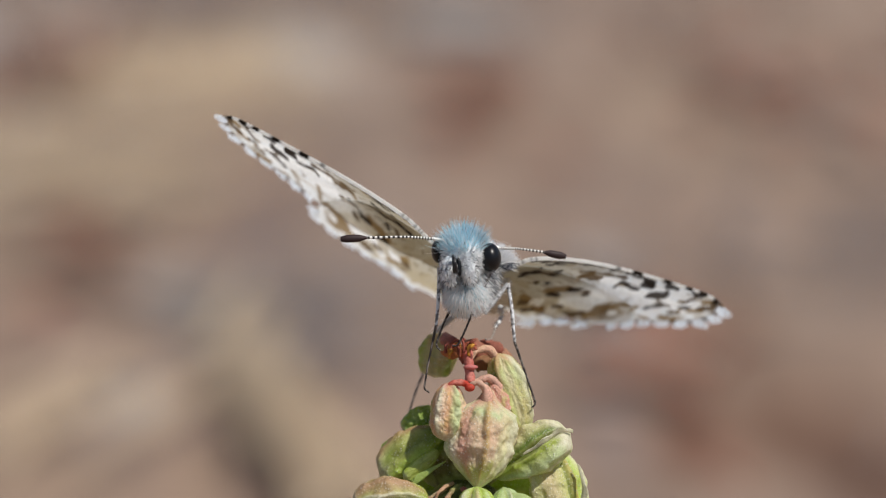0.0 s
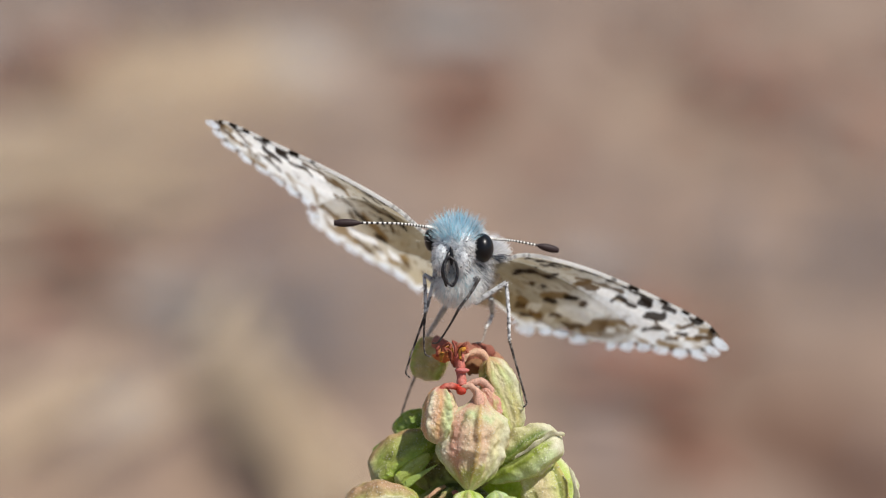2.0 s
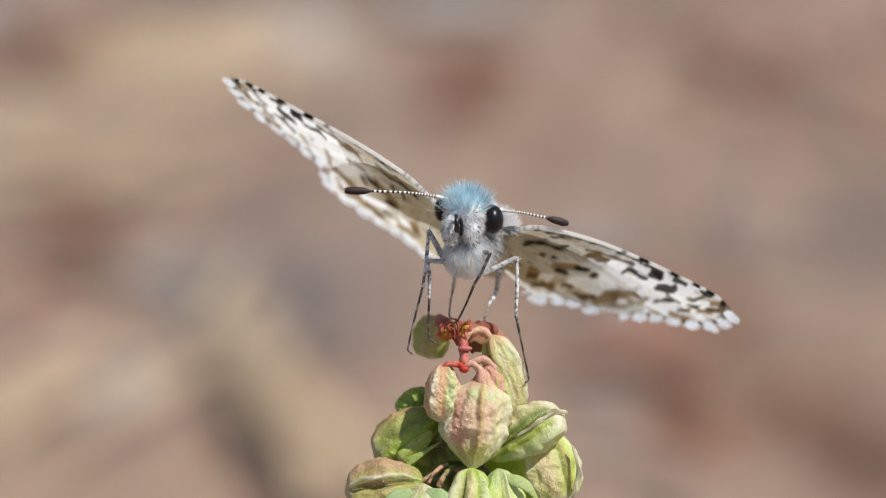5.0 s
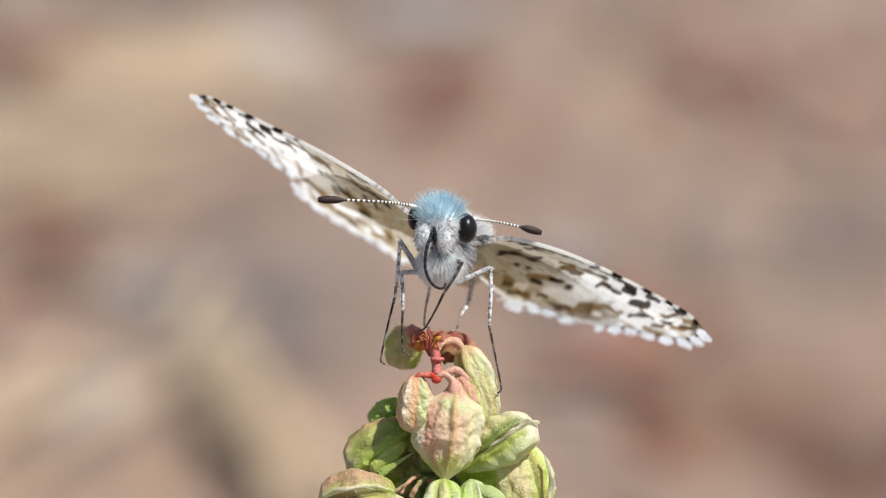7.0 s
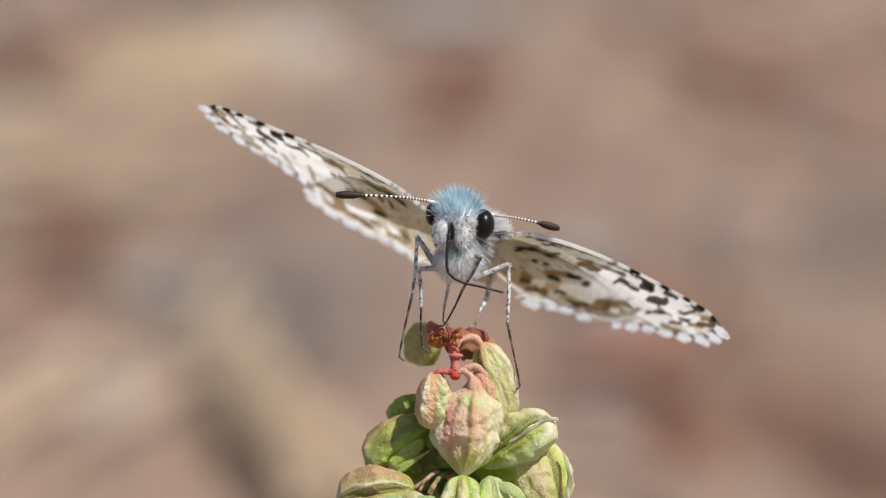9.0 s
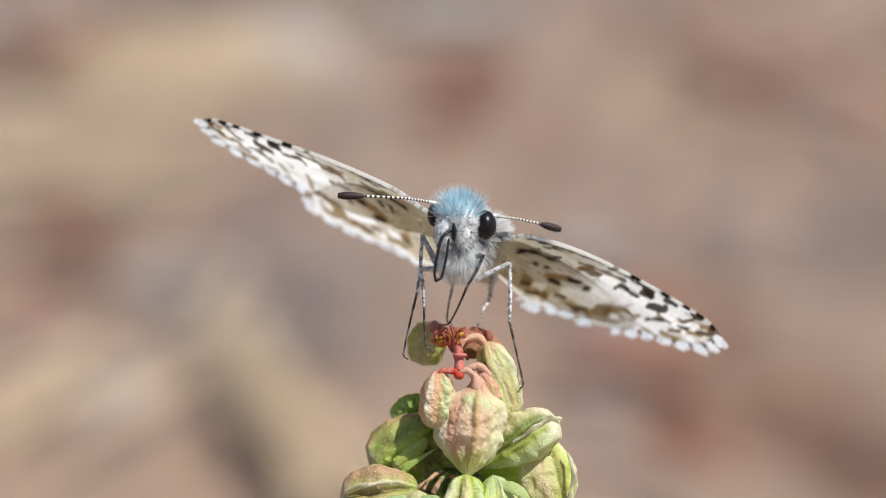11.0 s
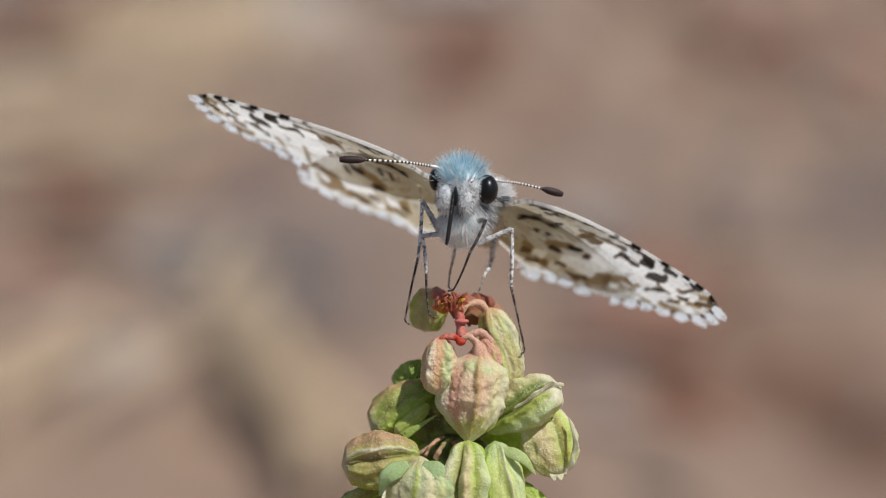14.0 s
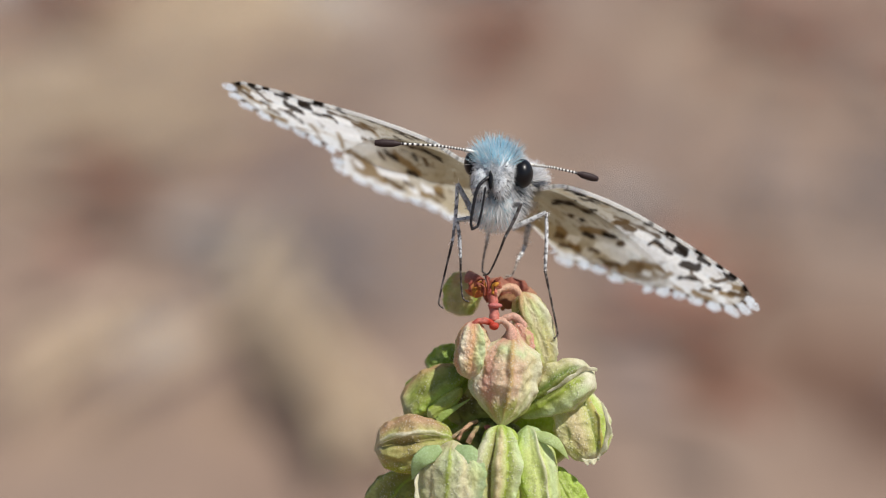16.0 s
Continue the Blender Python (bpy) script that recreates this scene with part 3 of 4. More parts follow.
    for ctrl, r, c in (
        ([(-2, 14, 60), (2, 8, 30), (3, 0, 4)], [13, 10, 11], col(210, 112, 100)),
        ([(4, -2, -2), (-12, -9, 5), (-26, -8, 4), (-35, -6, -8), (-36, -4, -40)], [8, 7, 7, 10, 9], red),
        ([(2, -2, -2), (16, -9, 5), (29, -8, -6), (33, -6, -26), (32, -2, -60)], [7, 6, 9, 15, 14], col(226, 184, 160)),
        ([(8, 2, 4), (34, 8, 12), (52, 10, 0), (58, 14, -30)], [6, 9, 12, 10], col(224, 180, 158)),
        ([(2, 12, 36), (8, 12, 52), (20, 18, 62), (38, 24, 62), (50, 28, 48)], [4, 5, 7, 10, 9], col(222, 184, 150)),
        ([(-4, 30, 40), (-20, 46, 70), (-44, 60, 84)], [10, 12, 14], dusk),
        ([(-40, 0, -182), (-64, -12, -196), (-76, -6, -206)], [5, 5, 7], col(190, 170, 130)),
        ([(-28, -4, -172), (-50, -20, -184), (-62, -22, -204)], [4, 4, 4], col(196, 160, 120)),
        ([(-20, -10, -176), (-34, -26, -190), (-44, -26, -210)], [5, 5, 6], col(150, 156, 90)),
        ([(-12, -16, -180), (-2, -28, -188), (10, -30, -196)], [5, 8, 9], col(190, 110, 90)),
    ):
        v, f, al = tube(ctrl, [q * 0.8 for q in r], 30, 14)
        v = v + np.array([[2.2 * noise.noise(Vector(q) * 0.12 + Vector((s, 0, 0))) for s in (0, 9, 18)] for q in v])
        blend = np.clip([0.45 * a + 0.5 * noise.noise(Vector(q) * 0.06) for a, q in zip(al, v)], 0, 0.8)[:, None]
        part("stalk", tag_mesh("stalk", v, f, RED, np.array(c) * (1 - blend) + np.array(PINK) * blend), plant)
    v, f = ball((2, -10, -4), (9, 8, 7), 12, 18)
    part("flower_base", tag_mesh("flower_base", v, f, RED, flat_paint(len(v), red)), plant, "glossy red flower base")
    v, f = ball((4, 2, 32), (13, 10, 5), 10, 18)
    part("collar", tag_mesh("collar", v, f, RED, flat_paint(len(v), rosy)), plant)
    # spent stamens at the very top
    rng = np.random.default_rng(9)
    for k in range(11):
        a = rng.uniform(0, 2 * math.pi)
        o = np.array([-18 + rng.uniform(-26, 22), -2 + rng.uniform(-10, 14), 66 + rng.uniform(-4, 10)])
        d = np.array([math.cos(a) * 14, math.sin(a) * 8, rng.uniform(-3, 11)])
        v, f, al = tube([o - (0, 0, 16), o, o + d, o + d + (rng.uniform(-7, 7), 0, -5)], [2.4, 2.6, 2.0, 3.4], 14, 7)
        part("stamen", tag_mesh("stamen", v, f, RED, flat_paint(len(v), (col(150, 78, 58), col(224, 160, 66), col(176, 96, 70), col(160, 84, 70))[k % 4])), plant, "withered orange stamen")
    for k, (c, r, tone) in enumerate((((12, 66, 60), (26, 20, 20), col(200, 138, 116)), ((40, 78, 62), (27, 20, 17), col(188, 122, 104)), ((60, 84, 46), (20, 18, 18), col(206, 156, 128)), ((26, 60, 38), (24, 16, 14), col(180, 136, 100)))):
        v, f = ball(c, r, 16, 24)
        v = v + np.array([[6 * noise.noise(Vector(q) * 0.07 + Vector((0, k, 0))), 5 * noise.noise(Vector(q) * 0.09), 7 * noise.noise(Vector(q) * 0.08 + Vector((5, k, 0)))] for q in v])
        part("sepal", tag_mesh("sepal", v, f, DULL_RED, flat_paint(len(v), tone)), plant, "faded red sepal")
    v, f = ball((-24, 26, 58), (23, 14, 12), 14, 22)
    v = v + np.array([[7 * noise.noise(Vector(q) * 0.07), 5 * noise.noise(Vector(q) * 0.11), 8 * noise.noise(Vector(q) * 0.08 + Vector((5, 0, 0)))] for q in v])
    part("withered_flower", tag_mesh("withered_flower", v, f, DULL_RED, flat_paint(len(v), col(220, 152, 104))), plant, "withered orange-red flower remains")


# ---- the butterfly: built in the plant's space, pivot in the thorax ----
PIVOT = np.array([35.0, 60.0, 240.0])
SPAN, CHORD_FOLD = 460.0, 230.0
SIDES = {
    "right": dict(base=(73, 60, 238), span=(0.892, 0.12, -0.436), back=(-0.27, 0.94, -0.285), camber=39),
    "left": dict(base=(-52, 60, 288), span=(-0.94, 0.12, 0.325), back=(0.217, 0.90, -0.37), camber=15),
}
HINGE = {"right": np.array([60.0, 60.0, 245.0]) - PIVOT, "left": np.array([-10.0, 60.0, 275.0]) - PIVOT}
COSTA = ((-60, 0), (0, -4), (50, -24), (120, -24), (200, -16), (300, -5), (400, -3), (430, 1), (446, 14))
REAR = ((-60, 60), (0, 120), (100, 165), (200, 180), (294, 172), (324, 156), (358, 137), (394, 123), (424, 106), (441, 82), (447, 50), (446, 14))
# the hindwing is drawn further under the body on the lower side
HIND_RIM = {
    "left": ((20, -10), (150, 30), (250, 130), (284, 196), (296, 248), (282, 269), (255, 284), (217, 291), (157, 286), (120, 299), (90, 314), (36, 296), (-30, 220), (-50, 60)),
    "right": ((20, -10), (150, 30), (260, 70), (318, 106), (330, 134), (318, 154), (294, 170), (264, 182), (236, 184), (208, 171), (184, 182), (158, 200), (134, 208), (116, 194), (78, 172), (20, 130), (-50, 60)),
}
# how the hindwing's bands spread over it: share across, bunching towards the rim
HIND_SHARE = {"left": (1.12, 1.4), "right": (1.0, 1.0)}


def wing_point(side, x, y, lift=0.0):
    """A point of the wing, x along the span and y back from the leading edge."""
    s = SIDES[side]
    a = min(max(x / SPAN, 0.0), 1.0)
    p = np.array(s["base"], float) + x * np.array(s["span"]) + y * np.array(s["back"])
    p[2] += s["camber"] * math.sin(math.pi * a) ** 0.6 * max(0.0, min(1.0, 1 - y / CHORD_FOLD)) + lift
    return p - PIVOT


# markings: strokes x0, y0, x1, y1, width
BLACK = ((328, 54, 350, 40, 13), (301, 22, 319, 22, 9), (259, 33, 277, 33, 6), (276, 40, 299, 43, 6), (59, 33, 93, 22, 5), (58, 36, 64, 30, 8), (119, 34, 137, 25, 4), (337, 96, 366, 77, 5), (391, 65, 405, 60, 5), (121, 61, 125, 63, 6), (175, 77, 194, 74, 7), (142, 102, 159, 100, 8), (257, 50, 261, 37, 5))
EDGE_BLACK = ((343, 6, 364, 8, 7), (394, 4, 412, 6, 7), (434, 5, 448, 9, 6), (300, 8, 318, 14, 8), (262, -2, 276, 2, 6), (215, -6, 240, -4, 4), (95, 2, 136, -4, 3), (60, -12, 200, -6, 2.6), (200, -6, 300, 5, 2.4))
DARK = ((184, 31, 218, 32, 10), (173, 18, 264, 14, 3), (208, 84, 214, 83, 8), (96, 64, 103, 64, 5), (98, 145, 112, 144, 8), (116, 172, 134, 165, 6), (195, 169, 230, 154, 9), (167, 143, 187, 143, 5), (136, 203, 160, 184, 6), (422, 49, 446, 20, 8), (389, 45, 402, 20, 6), (384, 98, 400, 86, 5), (347, 63, 377, 77, 3), (97, 28, 121, 31, 3))
BROWN = ((239, 146, 319, 95, 22), (265, 174, 332, 122, 18), (323, 105, 350, 132, 8), (397, 80, 428, 49, 9), (374, 116, 408, 112, 6), (131, 91, 172, 75, 10), (94, 118, 159, 167, 9), (213, 186, 260, 179, 10), (274, 131, 322, 162, 12), (410, 33, 434, 13, 8), (342, 130, 361, 136, 6))
FORE_BROWN = ((323, 86, 313, 125, 8), (265, 87, 272, 153, 9), (348, 78, 321, 85, 5), (323, 146, 314, 163, 5), (277, 40, 250, 42, 4), (388, 26, 383, 45, 6), (370, 75, 356, 84, 4), (199, 17, 176, 48, 6), (271, 161, 243, 183, 8))
WHITE = ((225, 34, 251, 34, 12), (311, 76, 341, 75, 14), (282, 60, 318, 57, 12), (358, 59, 390, 69, 13), (365, 26, 391, 27, 10), (404, 46, 414, 39, 12), (343, 108, 365, 98, 9), (278, 21, 296, 20, 7), (327, 24, 352, 16, 7), (122, 136, 137, 134, 11), (162, 156, 173, 155, 12), (178, 119, 233, 121, 16), (221, 77, 276, 75, 13), (279, 133, 287, 130, 8), (403, 78, 407, 77, 7), (276, 82, 302, 64, 9))


def stroke_cover(x, y, strokes, rough, soft=0.8):
    cover = np.zeros_like(x)
    for x0, y0, x1, y1, w in strokes:
        dx, dy = x1 - x0, (y1 - y0) * 0.42
        q = np.clip(((x - x0) * dx + (y - y0) * 0.42 * dy) / (dx * dx + dy * dy + 1e-6), 0, 1)
        d = np.hypot(x - x0 - q * dx, (y - y0) * 0.42 - q * dy) + 0.5 * wobble(x, y) + 0.3 + 1.6 * rough
        cover = np.maximum(cover, 1 - smoothstep(w * 0.5 - soft, w * 0.5 + soft + 1.0, d))
    return cover


def wobble(x, y):
    return 1.3 * np.sin(x * 0.21 + 1.7 * np.sin(y * 0.13)) + 0.9 * np.sin(y * 0.31 + x * 0.07)


def wing_paint(x, y, hem=0.0):
    """Colours of the wing's underside; hem is 1 at the white rim."""
    x, y = np.asarray(x, float), np.asarray(y, float)
    inner = 1 - smoothstep(170, 290, x + 0.25 * y)
    c = np.array(col(244, 247, 248)) * (1 - inner[:, None]) + np.array(col(220, 217, 209)) * inner[:, None]
    # grey-olive scales at the root, painted darker still for the thorax's shade
    root = (0.75 * (1 - smoothstep(60, 220, x)))[:, None]
    c = c * (1 - root) + np.array(col(184, 177, 158)) * root
    warm = (smoothstep(80, 170, y) * (1 - smoothstep(200, 300, x)) * 0.7)[:, None]
    c = c * (1 - warm) + np.array(col(196, 180, 146)) * warm
    costal = (0.55 * (1 - smoothstep(18, 62, y)) * (1 - smoothstep(190, 250, x)) * smoothstep(20, 60, x))[:, None]
    c = c * (1 - costal) + np.array(col(160, 150, 128)) * costal
    ribs = np.abs(np.sin(np.arctan2(y + 20, x + 60) * 17))
    vein = (1 - smoothstep(0.0, 0.2, ribs))[:, None] * (0.14 + 0.4 * smoothstep(230, 350, x))[:, None]
    c = c * (1 - vein) + np.array(col(150, 132, 104)) * vein
    way = np.arctan2(y + 20, x + 60)
    far = np.hypot(x + 60, y + 20)
    patch = np.array([noise.noise(Vector((a * 9, b * 0.022, 3))) for a, b in zip(way, far)])
    fleck = np.array([noise.noise(Vector((a * 24, b * 0.05, 8))) for a, b in zip(way, far)])
    grain = np.array([noise.noise(Vector((a * 70, b * 0.16, 4))) for a, b in zip(way, far)])
    dusk = (smoothstep(0.10, 0.45, patch) * 0.30)[:, None]
    c = c * (1 - dusk) + np.array(col(170, 148, 108)) * dusk
    spot = (smoothstep(0.22, 0.44, fleck) * 0.45 * smoothstep(40, 120, x + y))[:, None]
    c = c * (1 - spot) + np.array(col(128, 104, 70)) * spot
    fore = np.ndim(hem) == 0
    edge = (smoothstep(0.84, 0.97, hem + 0.10 * fleck) * 0.95)[:, None] if np.ndim(hem) else 0.0
    tip = (smoothstep(385, 430, x + 0.3 * y) * 0.45 * smoothstep(-0.3, 0.2, fleck))[:, None]
    c = c * (1 - tip) + np.array(col(168, 150, 120)) * tip
    rough = fleck + 0.5 * grain
    for strokes, colour, most in ((BROWN, col(140, 112, 66), 0.88), (FORE_BROWN if fore else (), col(140, 116, 78), 0.8), (WHITE, col(250, 250, 248), 0.95), (DARK, col(92, 70, 42), 0.9), (BLACK, col(48, 38, 30), 0.94), (EDGE_BLACK, col(42, 34, 28), 0.94)):
        # the bands of the hindwing don't run on over the forewing
        k = stroke_cover(x, y, [q for q in strokes if strokes is FORE_BROWN or not (fore and q[1] > 88 and q[0] < 330)], rough)[:, None] * most
        c = c * (1 - k) + np.array(colour) * k
    c = c * (1 - edge) + np.array(col(248, 250, 250)) * edge
    return c * (1 + 0.10 * grain)[:, None]


def fringe_mesh(side, rim, lift, length, period, seed, gap=col(122, 104, 82)):
    """Scalloped hair fringe outside a stretch of wing rim."""
    rng = np.random.default_rng(seed)
    p = curve_points([(*q, 0) for q in rim], 400)[:, :2]
    step = np.linalg.norm(np.diff(p, axis=0), axis=1)
    run = np.concatenate([[0], np.cumsum(step)])
    verts, faces, paint = [], [], []
    count = int(run[-1] / 1.25)
    for i in range(count):
        u = run[-1] * (i + rng.uniform(0, 1)) / count
        x, y = np.interp(u, run, p[:, 0]), np.interp(u, run, p[:, 1])
        x2, y2 = np.interp(min(u + 4, run[-1]), run, p[:, 0]), np.interp(min(u + 4, run[-1]), run, p[:, 1])
        x1, y1 = np.interp(max(u - 4, 0), run, p[:, 0]), np.interp(max(u - 4, 0), run, p[:, 1])
        t = np.array([x2 - x1, y2 - y1])
        t /= np.linalg.norm(t) + 1e-9
        out = np.array([-t[1], t[0]])
        if out.dot(np.array([x - 120, y - 110])) < 0:
            out = -out
        phase = (u / period) % 1.0
        dark = phase < 0.30
        bulge = 0.25 if dark else 0.30 + 0.75 * math.sin(math.pi * (phase - 0.30) / 0.70) ** 0.6
        l = length * bulge * rng.uniform(0.95, 1.04)
        d = out + t * (0.35 * math.cos(math.pi * phase) * -1 + rng.normal(0, 0.03))
        k, up = len(verts), rng.normal(0, 1.2)
        o, e = np.array([x, y]) - out * 3, np.array([x, y]) + d * l
        for q, z, w in ((o, 0, 0.9), ((o + e) / 2, up * 0.3 - 0.02 * l, 1.3), (e, up - 0.04 * l, 1.3)):
            h = lift + z
            verts += [wing_point(side, *(q - t * w), h), wing_point(side, *(q + t * w), h)]
        faces += [(k, k + 1, k + 3, k + 2), (k + 2, k + 3, k + 5, k + 4)]
        c = np.array(gap if dark else col(244, 249, 254)) * rng.uniform(0.9, 1.03)
        paint += [c] * 6
    return tag_mesh("fringe", verts, faces, FRINGE, np.array(paint), False)


def build_wings(butterfly):
    made, fore_paint = {}, None
    for side in ("right", "left"):
        # forewing
        n, m = 240, 110
        cs, rs = np.array(COSTA, float), np.array(REAR, float)
        verts, xy = [], []
        for i in range(n):
            x = -60 + 507 * (1 - (1 - i / (n - 1)) ** 1.25)
            y0, y1 = np.interp(x, cs[:, 0], cs[:, 1]), np.interp(x, rs[:-1, 0], rs[:-1, 1])
            y0 = y0 + (y1 - y0) * float(smoothstep(445.5, 447, x))
            for j in range(m):
                y = y0 + (y1 - y0) * j / (m - 1)
                ripple = 1.5 * math.sin(math.atan2(y + 20, x + 60) * 34) * min(1.0, max(0.0, x) / 260)
                verts.append(wing_point(side, x, y, ripple))
                xy.append((x, y))
        xy = np.array(xy)
        if fore_paint is None:
            fore_paint = wing_paint(xy[:, 0], xy[:, 1])
        fore = part("forewing", tag_mesh("forewing", verts, grid_faces(n, m), WING, fore_paint), butterfly, "white forewing with black and brown checks")
        part("fringe", fringe_mesh(side, [(440, 6)] + [q for q in reversed(REAR) if q[0] > 250], 0, 25, 33, 5), fore, "white scalloped wing fringe")
        line = [wing_point(side, x, y - 2, 0) for x, y in COSTA]
        v, f, al = tube(line, [4.2, 4.0, 3.6, 3.2, 2.6], 160, 8)
        px = np.array([np.interp(a, np.linspace(0, 1, len(COSTA)), cs[:, 0]) for a in al])
        seg = np.sin(px * 0.16 + 2 * np.sin(px * 0.031))
        dark = np.where(px < 70, smoothstep(0.1, 0.6, np.sin(px * 0.7 + 2 * np.sin(px * 0.23))) * 0.5, smoothstep(0.25, 0.5, seg) * smoothstep(200, 260, px))[:, None]
        part("leading_edge", tag_mesh("leading_edge", v, f, FRINGE, np.array(col(250, 250, 248)) * (1 - dark) + np.array(col(48, 40, 34)) * dark), fore, "thick white leading edge")
        # hindwing, under the forewing
        rim = curve_points([(*q, 0) for q in HIND_RIM[side]], 150)[:, :2]
        c0 = np.array([30.0, 60.0])
        verts, xy, ring_at, rings = [], [], [], 64
        for i in range(rings):
            for q in rim:
                x, y = c0 + (q - c0) * (0.02 + 0.98 * i / (rings - 1))
                ripple = 2.0 * math.sin(math.atan2(y - 10, x + 30) * 26) * min(1, max(0, y - 40) / 200)
                verts.append(wing_point(side, x, y, -4 + ripple))
                xy.append((x * HIND_SHARE[side][0], y if side == "right" or y < 60 else 60 + 143 * ((y - 60) / 231) ** HIND_SHARE[side][1]))
                ring_at.append(i / (rings - 1))
        xy = np.array(xy)
        hind = part("hindwing", tag_mesh("hindwing", verts, grid_faces(rings, len(rim), True), WING, wing_paint(xy[:, 0], xy[:, 1], np.array(ring_at) * (xy[:, 1] > 105))), butterfly, "cream hindwing with tan bands")
        low = [q for q in HIND_RIM[side] if q[1] > 180 and q[0] > 80]
        part("fringe", fringe_mesh(side, low, -4, 22, 36, 8, col(214, 206, 192)), hind, "white scalloped wing fringe")
        made[side] = (fore, hind)
    return made


def hair_mesh(spots, seed):
    """Tapered hairs. spots: (root, direction, length, width, colour)."""
    rng = np.random.default_rng(seed)
    verts, faces, paint = [], [], []
    for root, d, l, w, c in spots:
        d = d / (np.linalg.norm(d) + 1e-9)
        a = np.cross(d, rng.normal(0, 1, 3))
        a /= np.linalg.norm(a) + 1e-9
        bow = np.cross(d, a) * l * rng.uniform(-0.12, 0.12) + np.array([0, 0, -0.05 * l])
        k = len(verts)
        mid = root + d * l * 0.55 + bow * 0.4
        end = root + d * l + bow
        verts += [root - a * w, root + a * w, mid - a * w * 0.7, mid + a * w * 0.7, end]
        faces += [(k, k + 1, k + 3, k + 2), (k + 2, k + 3, k + 4)]
        paint += [c] * 5
    return tag_mesh("hair", verts, faces, HAIR, np.array(paint), False)


HEAD_C, HEAD_R = np.array([6.0, -14.0, 272.0]), np.array([41.0, 40.0, 41.0])
CHEST_C, CHEST_R = np.array([22.0, 68.0, 244.0]), np.array([34.0, 90.0, 52.0])
MOUTH = np.array([-8.0, -58.0, 258.0])


def fur_on(center, radii, count, seed, rule):
    rng = np.random.default_rng(seed)
    out = []
    while len(out) < count:
        n = rng.normal(0, 1, 3)
        n /= np.linalg.norm(n)
        p = center + n * radii
        nn = n / radii
        nn /= np.linalg.norm(nn)
        r = rule(n, p, rng)
        if r:
            lean, l, w, c = r
            out.append((p - nn * 3 - PIVOT, nn + np.array(lean) + rng.normal(0, 0.16, 3), l, w, np.array(c) * rng.uniform(0.86, 1.06)))
    return out


SNOW, SILVER, SLATE, SKYBLUE, INK = col(254, 254, 254), col(222, 230, 236), col(120, 128, 138), col(194, 232, 244), col(40, 40, 46)


EYES = (((51, -20, 265), (20, 27, 26)), ((-40, -8, 283), (11, 22, 20)))


def head_rule(n, p, rng):
    dx, dz = p[0] - HEAD_C[0], p[2] - HEAD_C[2]
    if n[1] > 0.75:
        return None
    for c, r in EYES:
        if (((p - np.array(c)) / (np.array(r) * 1.03)) ** 2).sum() < 1:
            return None
    up = float(smoothstep(-14, 26, dz + 5 * math.sin(dx * 0.2)))
    # iridescent crown: the sky's reflection is painted in as pale blue hair
    if rng.random() < float(smoothstep(2, 20, dz + 4 * math.sin(dx * 0.25))):
        blue = rng.random() < 0.85 - 0.3 * abs(dx + 2) / 44
        c = (SKYBLUE if rng.random() < 0.7 else col(228, 240, 248)) if blue else (SNOW if rng.random() < 0.8 else SLATE)
        return (rng.normal(0, 0.25), -0.2 + rng.normal(0, 0.25), 0.55 * up - 0.1), (rng.uniform(9, 25) if rng.random() < 0.82 else rng.uniform(25, 40)), 0.5, c
    c = SNOW if rng.random() < 0.86 else (SILVER if rng.random() < 0.4 else SLATE if rng.random() < 0.6 else INK)
    return (rng.normal(0, 0.2), -0.3, 0.9 * up - 0.45), rng.uniform(6, 12) if c is not INK else rng.uniform(9, 15), 0.7, c


def chest_rule(n, p, rng):
    if n[1] > 0.8:
        return None
    dx, dz = p[0] - CHEST_C[0], p[2] - CHEST_C[2]
    c = SNOW if rng.random() < 0.84 else (SILVER if rng.random() < 0.8 else SLATE)
    # lower right hairs darkened: shade beside the wing root, put into their colour
    if dx > 14 and dz < 20 and rng.random() < 0.42:
        c = SLATE if rng.random() < 0.75 else INK
    if n[2] > 0.2:
        return (0.15, 0.3, 0.2), rng.uniform(18, 34), 0.8, c
    return (0.0, -0.35, -0.75), rng.uniform(18, 36), 0.8, c


